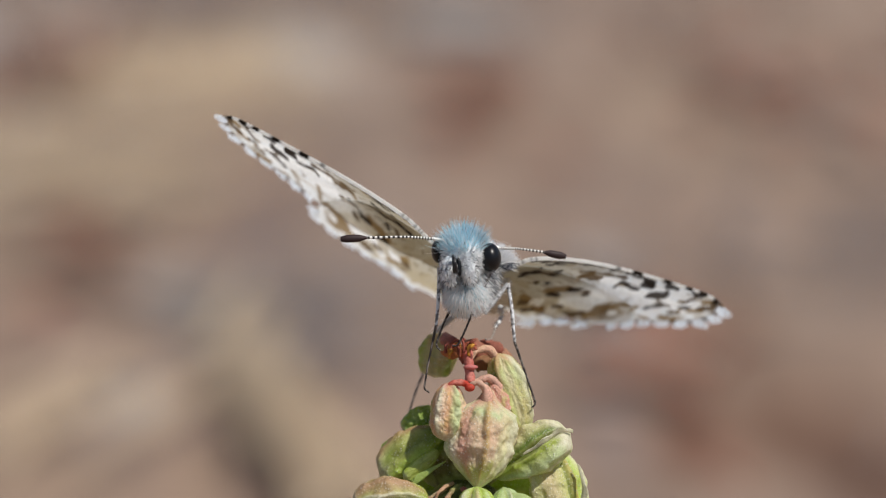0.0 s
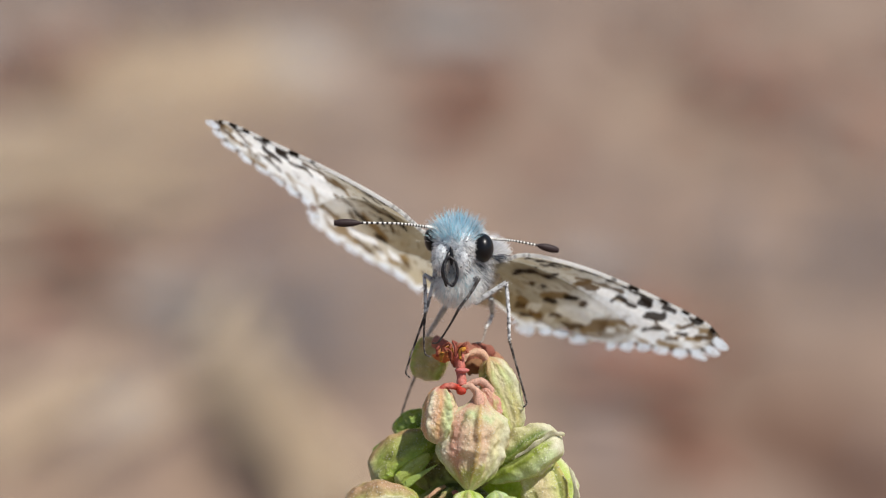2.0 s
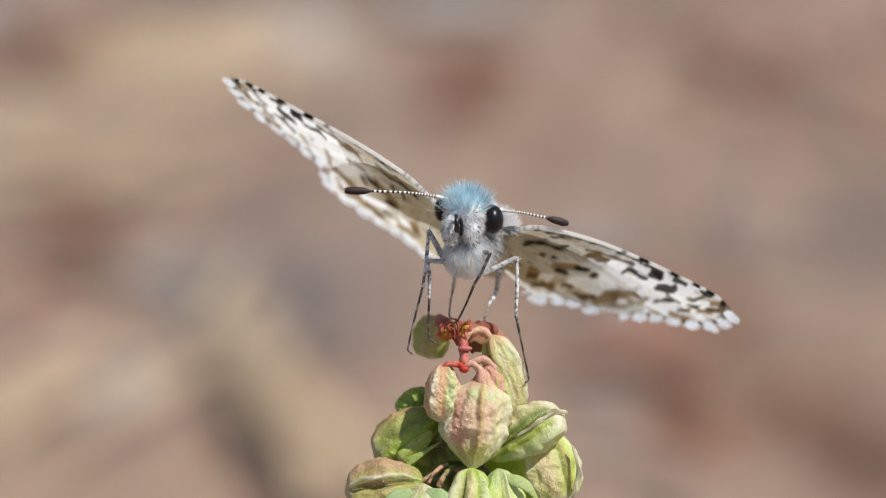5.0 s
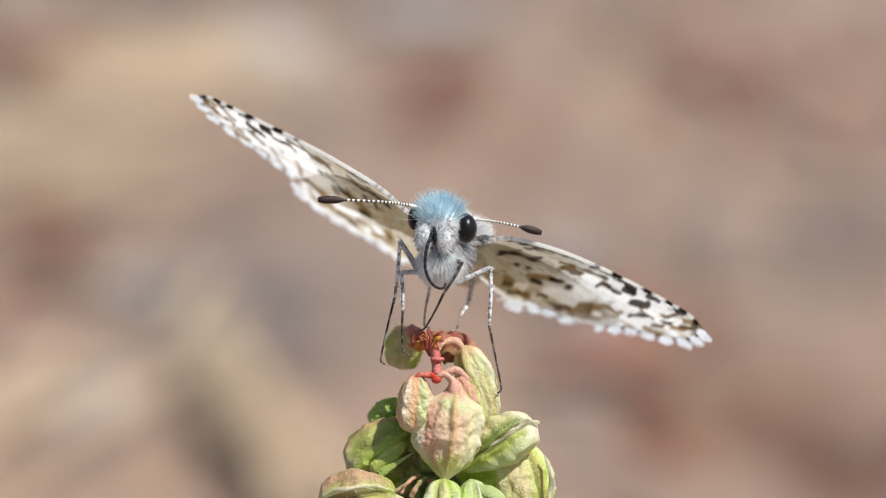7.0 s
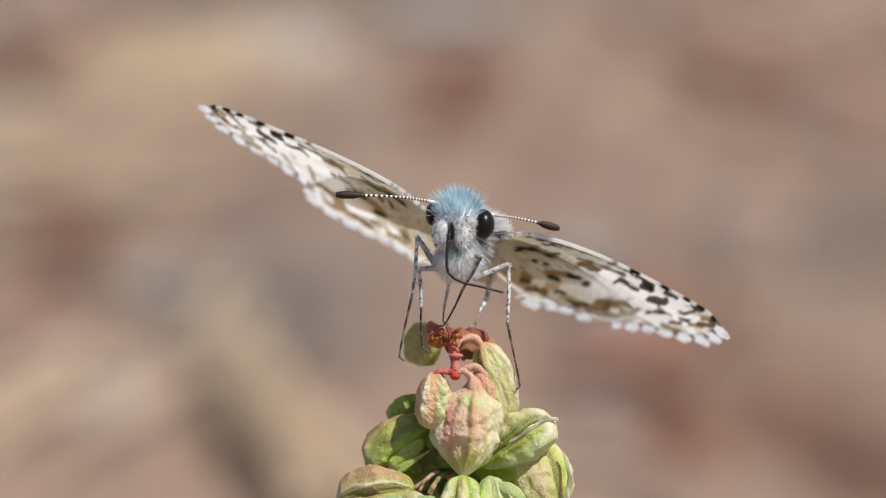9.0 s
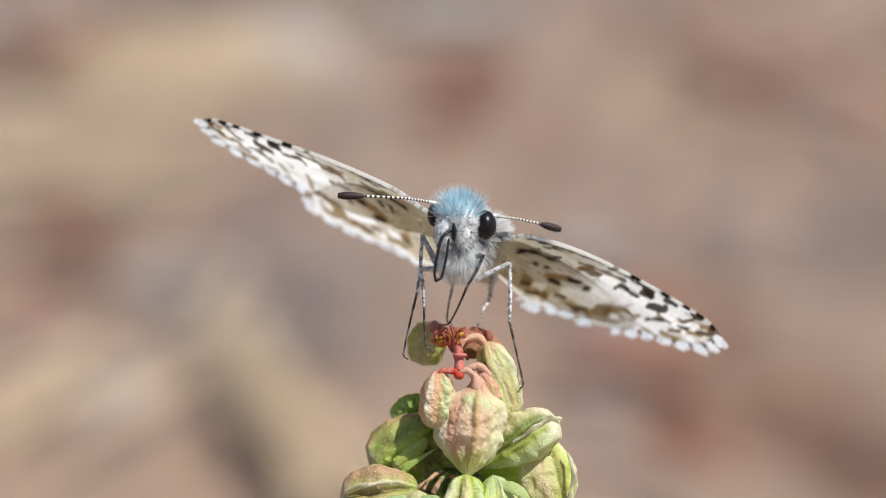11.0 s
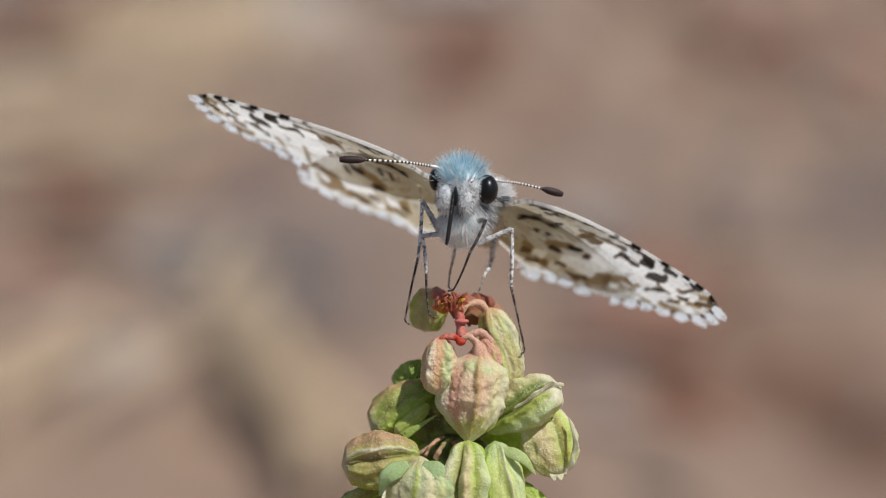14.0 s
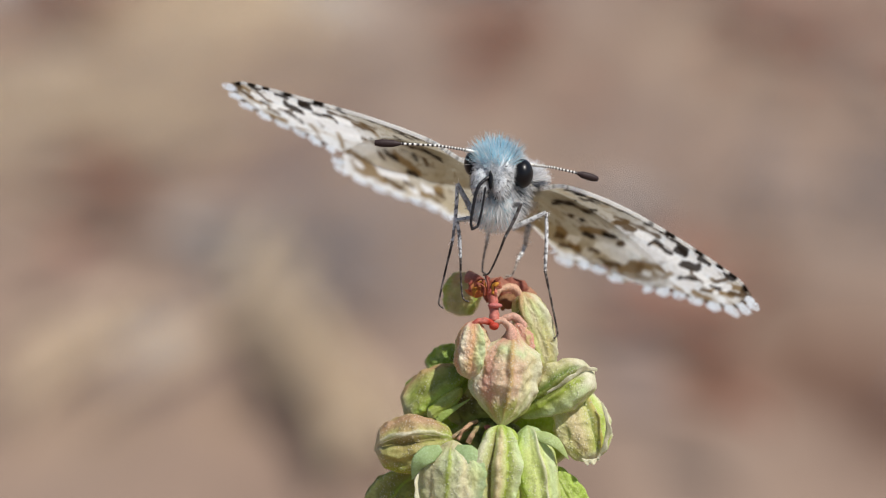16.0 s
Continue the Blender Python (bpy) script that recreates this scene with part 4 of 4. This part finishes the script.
def build_body(butterfly):
    v, f = ball(HEAD_C - PIVOT, HEAD_R)
    head = part("head", tag_mesh("head", v, f, SKIN, flat_paint(len(v), col(236, 240, 244))), butterfly, "head with a pale blue hairy crown")
    part("hair", hair_mesh(fur_on(HEAD_C, HEAD_R + 1, 7600, 21, head_rule), 31), head, "pale blue and white hair")
    # palps: two furry lobes with a dark cleft between them
    for k, (cx, sgn) in enumerate(((-22, -1), (12, 1))):
        c, r = np.array([cx, -44.0, 248.0 - 3 * k]), np.array([15.0, 17.0, 26.0])
        v, f = ball(c - PIVOT, r, 16, 22)
        palp = part("palp", tag_mesh("palp", v, f, SKIN, flat_paint(len(v), col(232, 236, 240))), butterfly, "white furry palp")

        def rule(n, p, rng):
            if n[1] > 0.5 or (n[0] * -sgn > 0.72):
                return None
            c2 = SNOW if rng.random() < 0.78 else (INK if rng.random() < 0.4 else SILVER)
            return (0.12 * sgn, -0.25, -0.6), rng.uniform(5, 10) if c2 is not INK else rng.uniform(8, 14), 0.75, c2

        part("hair", hair_mesh(fur_on(c, r, 1500, 41 + k, rule), 51 + k), palp)
    v, f = ball(np.array([-5, -58, 252]) - PIVOT, (4.0, 5.0, 17.0), 12, 14)
    part("mouth_cleft", tag_mesh("mouth_cleft", v, f, EYE_MAT), butterfly, "dark cleft between the palps")
    for c, r in EYES:
        name = "eye"
        v, f = ball(np.array(c) - PIVOT, r, 36, 48)
        part(name, tag_mesh(name, v, f, EYE_MAT), butterfly, "glossy black compound eye")
    v, f = ball(CHEST_C - PIVOT, CHEST_R)
    chest = part("thorax", tag_mesh("thorax", v, f, SKIN, flat_paint(len(v), col(222, 230, 238))), butterfly, "thorax in dense white hair")
    spots = fur_on(CHEST_C, CHEST_R, 6500, 22, chest_rule)
    # white breast; a few blue hairs paint the skylight on it
    spots += fur_on(np.array([5.0, -2.0, 208.0]), np.array([33.0, 36.0, 31.0]), 4600, 23, lambda n, p, rng: None if n[1] > 0.4 or n[2] > 0.6 else ((0, -0.2, -0.9), rng.uniform(12, 26), 0.55, SNOW if rng.random() < 0.88 else (SLATE if rng.random() < 0.25 else SKYBLUE)))
    # shoulder tuft: the shade on its underside is painted as slate and ink hairs
    spots += fur_on(np.array([52.0, 50.0, 256.0]), np.array([38.0, 40.0, 24.0]), 1500, 24, lambda n, p, rng: None if n[2] < -0.5 else ((0.35, 0.2, 0.3), rng.uniform(14, 26), 0.8, SNOW if n[2] > -0.1 or rng.random() < 0.4 else (SLATE if rng.random() < 0.8 else INK)))
    part("hair", hair_mesh(spots, 32), chest, "long white chest hair")
    v, f = ball(np.array([5.0, -2.0, 208.0]) - PIVOT, (32, 35, 30), 18, 26)
    part("breast", tag_mesh("breast", v, f, SKIN, flat_paint(len(v), col(234, 240, 246))), chest)
    v, f, al = tube([(44, 120, 232), (56, 200, 216), (64, 300, 196), (70, 400, 172)], [44, 42, 34, 10], 50, 26)
    rings = (0.5 + 0.5 * np.sin(al * 60))[:, None]
    part("abdomen", tag_mesh("abdomen", v - PIVOT, f, SKIN, np.array(col(222, 214, 196)) * rings + np.array(col(176, 160, 130)) * (1 - rings)), butterfly, "pale ringed abdomen")


def build_antennae(butterfly):
    for root, a, b, c in (((-26, -26, 302), (-66, -34, 309), (-120, -40, 315), (-208, -44, 318)), ((54, -10, 284), (84, 6, 279), (124, 20, 274), (188, 40, 257))):
        ctrl = [np.array(q, float) - PIVOT for q in (root, a, b, c)]
        p = curve_points(ctrl, 90)
        cut = 74 if root[0] < 0 else 72
        v, f, al = tube([p[0], p[cut // 3], p[2 * cut // 3], p[cut]], [3.4, 2.6, 2.2, 2.4], 140, 8)
        band = smoothstep(-0.2, 0.2, np.sin(al * 2 * math.pi * 22))
        band = np.where(al < 0.22, 1.0, band)[:, None]
        shaft = part("antenna", tag_mesh("antenna", v, f, ANTENNA, np.array(col(244, 242, 236)) * band + np.array(col(30, 26, 26)) * (1 - band)), butterfly, "black and white banded antenna")
        v, f, al = tube([p[cut], p[cut + (90 - cut) // 2], p[89]], [2.2, 6.2, 7.0, 6.8, 4.5], 40, 14)
        part("club", tag_mesh("club", v, f, ANTENNA, flat_paint(len(v), col(52, 38, 38))), shaft, "dark brown antenna club")


# ---- legs: thigh, shin and foot; the feet hold on to the plant while the body rises ----
LEGS = {
    "front_left": dict(hip=(-30, 0, 186), thigh=70, shin=222, bend=(-1.0, -0.12, 0.8), bow=6, feet=((0, -76, 4, -12), (0.8, -76, 4, -12), (1.1, -95, 0, 21), (16, -94, 0, 28))),
    "middle_left": dict(hip=(-8, 0, 190), thigh=56, shin=146, bend=(-1, -0.1, 0.25), feet=((0, -46, -6, 85), (0.2, -40, -6, 70), (0.4, -14, -10, 36), (0.6, -60, -6, 95), (0.8, -64, -6, 88), (1.0, -60, -4, 62), (1.5, -60, 0, 60), (3, -57, 0, 48), (5.5, -54, 0, 40), (16, -49, 0, 38))),
    "front_right": dict(hip=(28, -10, 208), thigh=40, shin=146, bend=(0.6, -0.7, 0.6), feet=((0, -22, -12, 70), (1.5, -46, -8, 76), (2.0, -44, -8, 78), (5.5, -10, -10, 74), (7, -24, -10, 82), (11, -20, -10, 84), (16, -12, -10, 84))),
    "middle_right": dict(hip=(34, 20, 168), thigh=68, shin=224, bend=(1, 0, 0.55), bow=-11, feet=((0, 118, 10, -39), (3.2, 117, 10, -30), (16, 114, 10, -26))),
    "hind_right": dict(hip=(66, 92, 176), thigh=52, shin=90, bend=(0.3, 1, 0.3), feet=((0, 36, 70, 76), (16, 30, 70, 80))),
    "hind_left": dict(hip=(-8, 92, 176), thigh=104, shin=170, bend=(0.1, 1, 0.9), feet=((0, -106, 150, -67), (3.2, -104, 150, -66), (4.2, -70, 100, 30), (5.0, -15, 62, 86), (16, -15, 62, 86))),
}


def build_legs(butterfly):
    made = {}
    pale, dark = np.array(col(226, 228, 230)), np.array(col(44, 36, 32))
    for k, (key, g) in enumerate(LEGS.items()):
        rng = np.random.default_rng(70 + k)
        l1, l2 = g["thigh"], g["shin"]
        # thigh
        v, f, al = tube([(0, 0, 0), (0, -1, -l1 * 0.5), (0, 0, -l1)], [5.2, 5.4, 4.6, 3.6], 60, 12)
        mott = np.array([float(smoothstep(-0.15, 0.2, noise.noise(Vector(q) * 0.2 + Vector((k * 5, 0, 0))) + 0.12)) for q in v])[:, None]
        upper = part("upper_leg", tag_mesh("upper_leg", v, f, LEG, pale * mott * (0.45 if key == "front_right" else 0.75) + np.array(col(138, 136, 136)) * (1 - mott)), butterfly, "grey and white scaled leg")
        hairs = [(np.array([0, 0, -u * l1]), np.array([rng.normal(0, 0.8), rng.normal(0, 0.8), -0.8]), rng.uniform(9, 18), 0.6, SNOW if rng.random() < 0.75 else SLATE) for u in rng.uniform(0.05, 1, 46)]
        part("hair", hair_mesh(hairs, 80 + k), upper)
        # shin, then the thin dark foot
        cut = 0.46 * l2
        front = key == "front_right"
        tone = np.array(col(70, 64, 62)) if front else pale
        bow = g.get("bow", 0)
        v, f, al = tube([(0, 0, 0), (bow * 0.5 + 1.5, 0, -cut * 0.5), (bow, 0, -cut)], [3.2, 2.8, 2.6] if front else [3.2, 3.4, 2.6], 60, 12)
        mott = np.array([float(smoothstep(-0.15, 0.2, noise.noise(Vector(q) * 0.2 + Vector((k * 7, 3, 0))) + 0.10)) for q in v])[:, None]
        lower = part("lower_leg", tag_mesh("lower_leg", v, f, LEG, tone * mott + np.array(col(122, 120, 120)) * (1 - mott)), butterfly, "grey and white scaled leg")
        hairs = [(np.array([bow * u, 0, -u * cut]), np.array([rng.normal(0, 0.5), rng.normal(0, 0.5), -1.0]), rng.uniform(7, 15), 0.5, SNOW if rng.random() < 0.7 else INK) for u in rng.uniform(0.05, 1, 18 if front else 40)]
        part("hair", hair_mesh(hairs, 90 + k), lower)
        curl = 6 if "left" in key else -5
        v, f, al = tube([(bow, 0, -cut), (bow * 0.7 - curl * 0.5, 0, -cut - (l2 - cut) * 0.40), (bow * 0.15 - curl * 0.6, 0, -l2 + 16), (-curl * 0.2, -1, -l2 + 5), (curl * 1.2, -2, -l2)], [2.5, 1.9, 1.7, 1.6, 1.5], 90, 9)
        speck = np.array([noise.noise(Vector(q) * 0.35 + Vector((k, 9, 2))) for q in v])
        joint = smoothstep(-0.1, 0.5, np.sin(al * 40) * 0.4 + speck)[:, None] * (0.2 if front else 0.7) + (0.6 if "hind" in key else 0.0)
        foot = part("foot", tag_mesh("foot", v, f, LEG, dark * (1 - joint) + np.array(col(150, 140, 132)) * joint), lower, "thin dark jointed foot")
        made[key] = (upper, lower)
    return made


# ---- proboscis: a chain of short stiff pieces that curls and stretches ----
PIECES, PIECE = 16, 11.5
SHAPES = {
    "drop": ((0, 0, 0), (-5, -8, -50), (-10, -4, -110), (-14, 14, -184)),
    "jay": ((0, 0, 0), (-8, -6, -40), (-4, -10, -76), (18, -12, -98), (50, -10, -104), (82, -4, -98)),
    "hook": ((0, 0, 0), (-11, -8, -30), (-13, -10, -62), (-3, -10, -86), (12, 0, -94), (20, 28, -88), (22, 56, -72)),
    "ell": ((0, 0, 0), (-6, -8, -40), (-6, -10, -74), (14, -10, -88), (52, -8, -98), (84, -4, -112)),
    "pin": ((0, 0, 0), (-7, -10, -45), (-13, -10, -84), (-13, -2, -91), (-11, 3, -84), (-5, 3, -45), (0, 4, -6)),
    "bend": ((0, 0, 0), (-16, -8, -14), (-24, -10, -44), (-28, -10, -74), (-22, -8, -82), (-14, -6, -54), (-8, -4, -18)),
    "loop": ((0, 0, 0), (-9, -10, -20), (-7, -12, -42), (3, -12, -50), (10, -10, -34), (7, -8, -12), (-4, -8, -8), (-12, -6, -28), (-6, -4, -50)),
    "side": ((0, 0, 0), (-1, -8, 12), (-5, -10, 22), (-13, -12, 19), (-18, -12, 0), (-23, -10, -50), (-21, -8, -84), (-14, -4, -94)),
    "fold": ((0, 0, 0), (-11, -8, -14), (-15, -10, -50), (-12, -10, -84), (-6, -8, -90), (-9, -4, -66), (-10, 0, -40)),
    "curl": ((0, 0, 0), (-12, -8, -22), (-16, -10, -60), (-16, -10, -104), (-22, -12, -108), (-32, -14, -92), (-46, -14, -78)),
    "short": ((0, 0, 0), (-14, -8, -26), (-16, -10, -60), (-6, -10, -84), (8, -8, -90), (13, -4, -74), (10, 0, -56)),
    "bow": ((0, 0, 0), (-8, -12, 18), (-22, -14, 14), (-36, -12, -30), (-48, -8, -80), (-56, 0, -130)),
}
TONGUE_TIMES = ((0, "coil"), (1.4, "coil"), (1.8, "loop"), (2.0, "loop"), (2.2, "pin"), (2.4, "drop"), (3.2, "drop"), (4.4, "pin"), (5.0, "coil"), (5.3, "coil"), (5.5, "loop"), (5.7, "bend"), (5.9, "drop"),
                (6.1, "hook"), (6.3, "jay"), (6.5, "jay"), (6.7, "hook"), (6.9, "curl"), (7.0, "hook"), (7.2, "hook"), (7.4, "short"), (7.7, "bend"), (8.0, "hook"), (8.3, "hook"), (8.5, "drop"), (8.7, "ell"), (9.6, "jay"),
                (10.8, "bend"), (11.0, "bend"), (11.15, "fold"), (11.4, "hook"), (11.7, "ell"), (12.0, "short"), (12.3, "side"), (12.5, "bow"), (12.7, "hook"), (13.0, "side"), (13.3, "hook"), (13.6, "hook"), (14.0, "pin"), (15.2, "pin"), (15.5, "fold"), (16.0, "bend"))


def build_tongue(butterfly):
    out = []
    for k in range(PIECES):
        r0, r1 = 3.3 - 1.2 * k / PIECES, 3.3 - 1.2 * (k + 1) / PIECES
        v, f, al = tube([(0, 0, 1.5), (0, 0, -PIECE / 2), (0, 0, -PIECE - 1.5)], [r0 * 0.7, r0, r0, r1, r1 * 0.7], 8, 9)
        out.append(part("proboscis", tag_mesh("proboscis", v, f, TONGUE), butterfly, "thin black proboscis" if k == 0 else ""))
    return out


def shape_ways(name):
    """Unit directions of the pieces of one shape."""
    if name == "coil":
        return [Vector((-0.10 + 0.01 * k, -math.sin(radians(20 + 47 * k)), -math.cos(radians(20 + 47 * k)))).normalized() for k in range(PIECES)]
    p = curve_points(SHAPES[name], 300)
    run = np.concatenate([[0], np.cumsum(np.linalg.norm(np.diff(p, axis=0), axis=1))])
    q = np.array([[np.interp(u, run, p[:, i]) for i in range(3)] for u in np.linspace(0, run[-1], PIECES + 1)])
    return [Vector(d).normalized() for d in np.diff(q, axis=0)]


# ---- movement ----
# seconds and degrees by which the hind edges of the wings are lifted
PITCH = ((0, 2.2), (0.5, 0.6), (1, 0.2), (1.5, -0.6), (2, -1.8), (2.5, -4.2), (3, -5.4), (5.5, 0.2), (7, 1.2), (8.5, 0.8), (11, 0.4), (13, 0), (14.5, -0.6), (16, -0.8))
# seconds, sideways, up, roll, left wing turn, right wing turn, left sweep, right sweep
BODY = [
    (0, -11.2, -40.9, -4.5, 16.8, -12.5, 0.0, 11.4),
    (0.5, -8.4, -33.7, -3.8, 14.9, -10.2, 1.5, 10.2),
    (1, -7.7, -25.6, -3.1, 16.5, -8.3, 3.0, 7.8),
    (1.5, -10.0, -20.5, -2.4, 12.7, -7.8, 3.8, 6.3),
    (2, -10.2, -17.4, -2.0, 11.5, -6.0, 4.5, 5.1),
    (2.5, -5.4, -8.3, -1.6, 10.3, -4.3, 5.2, 3.6),
    (3, -2.5, -5.2, -1.2, 13.1, -3.9, 6.2, 3.0),
    (5.5, 3.2, -5.1, -0.6, 13.0, -7.3, 4.5, 3.0),
    (6, 5.2, -5.1, -0.6, 13.3, -5.4, 4.5, 2.0),
    (6.5, 6.2, -3.1, -0.5, 12.4, -4.6, 4.5, 1.0),
    (7, 4.2, -2.1, -0.5, 10.8, -4.2, 4.5, 0.0),
    (7.5, 3.2, -2.1, -0.5, 8.9, -4.0, 4.0, 0.0),
    (8, 2.2, -1.1, -0.5, 8.2, -4.3, 3.5, 0.0),
    (8.5, 2.2, -0.1, -0.4, 7.6, -4.4, 3.3, 0.0),
    (11, -1.9, -3.1, -0.3, 4.0, -2.4, 2.5, 0.0),
    (11.5, 0.1, -1.1, -0.3, 2.7, -1.7, 1.8, 0.0),
    (12, 0.1, -2.0, -0.2, 2.4, -1.4, 1.0, 0.0),
    (12.5, -0.9, -0.0, -0.2, 2.3, -1.6, 0.9, 0.0),
    (13, -1.9, -1.0, -0.2, 2.2, -1.6, 0.8, 0.0),
    (13.5, -1.9, -0.0, -0.1, 1.7, -1.2, 0.6, 0.0),
    (14, -2.0, -0.0, -0.1, 1.1, -1.0, 0.5, 0.0),
    (14.5, -1.0, -0.0, -0.1, 0.9, -0.7, 0.4, 0.0),
    (15, -2.0, -0.0, -0.1, 0.4, -0.6, 0.2, 0.0),
    (15.5, -2.0, -0.0, -0.0, 0.4, -0.2, 0.1, 0.0),
    (16, 0.0, 0.0, 0.0, 0.0, 0.0, 0.0, 0.0),
]


def body_at(t):
    cols = list(zip(*BODY))
    dx, dz, roll = (float(np.interp(t, cols[0], cols[i])) for i in (1, 2, 3))
    return pose(PIVOT[0] + dx, PIVOT[1], PIVOT[2] + dz, 0, roll, 0)


def in_metres(m):
    n = m.copy()
    n.translation = n.translation * U
    return n


def along(start, end, side=Vector((0, -1, 0))):
    """A pose at start whose -z points to end."""
    z = (start - end).normalized()
    y = (-side - z * (-side).dot(z)).normalized()
    x = y.cross(z)
    m = Matrix((x, y, z)).transposed().to_4x4()
    m.translation = start
    return m


def motions():
    walk(butterfly, [(r[0], PLACE @ in_metres(body_at(r[0]))) for r in BODY])
    for side, turn_i, sweep_i, sgn in (("left", 4, 6, -1), ("right", 5, 7, 1)):
        h = Vector(HINGE[side] * U)
        rows = [(r[0], Matrix.Translation(h) @ pose(0, 0, 0, float(np.interp(r[0], *zip(*PITCH))), r[turn_i], sgn * r[sweep_i]) @ Matrix.Translation(-h)) for r in BODY]
        for wing in wings[side]:
            walk(wing, rows)
    times = sorted({r[0] for r in BODY} | {0.2, 0.4, 0.6, 0.8, 1.1, 3.2, 3.6, 4.0, 4.4, 4.8, 5.2})
    for key, g in LEGS.items():
        f = np.array(g["feet"], float)
        upper_rows, lower_rows = [], []
        for t in times:
            inv = body_at(t).inverted()
            hip = Vector(np.array(g["hip"]) - PIVOT)
            foot = inv @ Vector([np.interp(t, f[:, 0], f[:, i]) for i in (1, 2, 3)])
            l1, l2 = g["thigh"], g["shin"]
            d = foot - hip
            reach = min(max(d.length, abs(l1 - l2) * 1.02), (l1 + l2) * 0.998)
            u = d.normalized()
            a = (l1 * l1 - l2 * l2 + reach * reach) / (2 * reach)
            hgt = math.sqrt(max(0.0, l1 * l1 - a * a))
            w = Vector(g["bend"])
            w = (w - u * w.dot(u)).normalized()
            knee = hip + u * a + w * hgt
            upper_rows.append((t, in_metres(along(hip, knee))))
            lower_rows.append((t, in_metres(along(knee, hip + u * reach))))
        walk(legs[key][0], upper_rows)
        walk(legs[key][1], lower_rows)
    # proboscis
    steps = []
    for (t0, s0), (t1, s1) in zip(TONGUE_TIMES, TONGUE_TIMES[1:]):
        w0, w1 = shape_ways(s0), shape_ways(s1)
        count = 1 if s0 == s1 else 4
        for i in range(count):
            q = i / count
            e = q * q * (3 - 2 * q)
            steps.append((t0 + (t1 - t0) * q, [(a * (1 - e) + b * e + Vector((0.06, -0.05, 0)) * e * (1 - e)).normalized() for a, b in zip(w0, w1)]))
    steps.append((TONGUE_TIMES[-1][0], shape_ways(TONGUE_TIMES[-1][1])))
    keyed = [[] for _ in range(PIECES)]
    turns = [None] * PIECES
    before = [Vector((0, 0, -1))] * PIECES
    for t, ways in steps:
        p = Vector(MOUTH - PIVOT)
        for k in range(PIECES):
            spin = before[k].rotation_difference(ways[k])
            turns[k] = spin if turns[k] is None else spin @ turns[k]
            before[k] = ways[k]
            m = turns[k].to_matrix().to_4x4()
            m.translation = p * U
            keyed[k].append((t, m))
            p = p + ways[k] * PIECE
    for k in range(PIECES):
        walk(tongue[k], keyed[k])


build_ground()
build_litter()
build_plant()
butterfly = tagged(new("butterfly"), "white and brown checkered butterfly with blue-haired head on a seed spike", "butterfly")
wings = build_wings(butterfly)
build_body(butterfly)
build_antennae(butterfly)
legs = build_legs(butterfly)
tongue = build_tongue(butterfly)
motions()
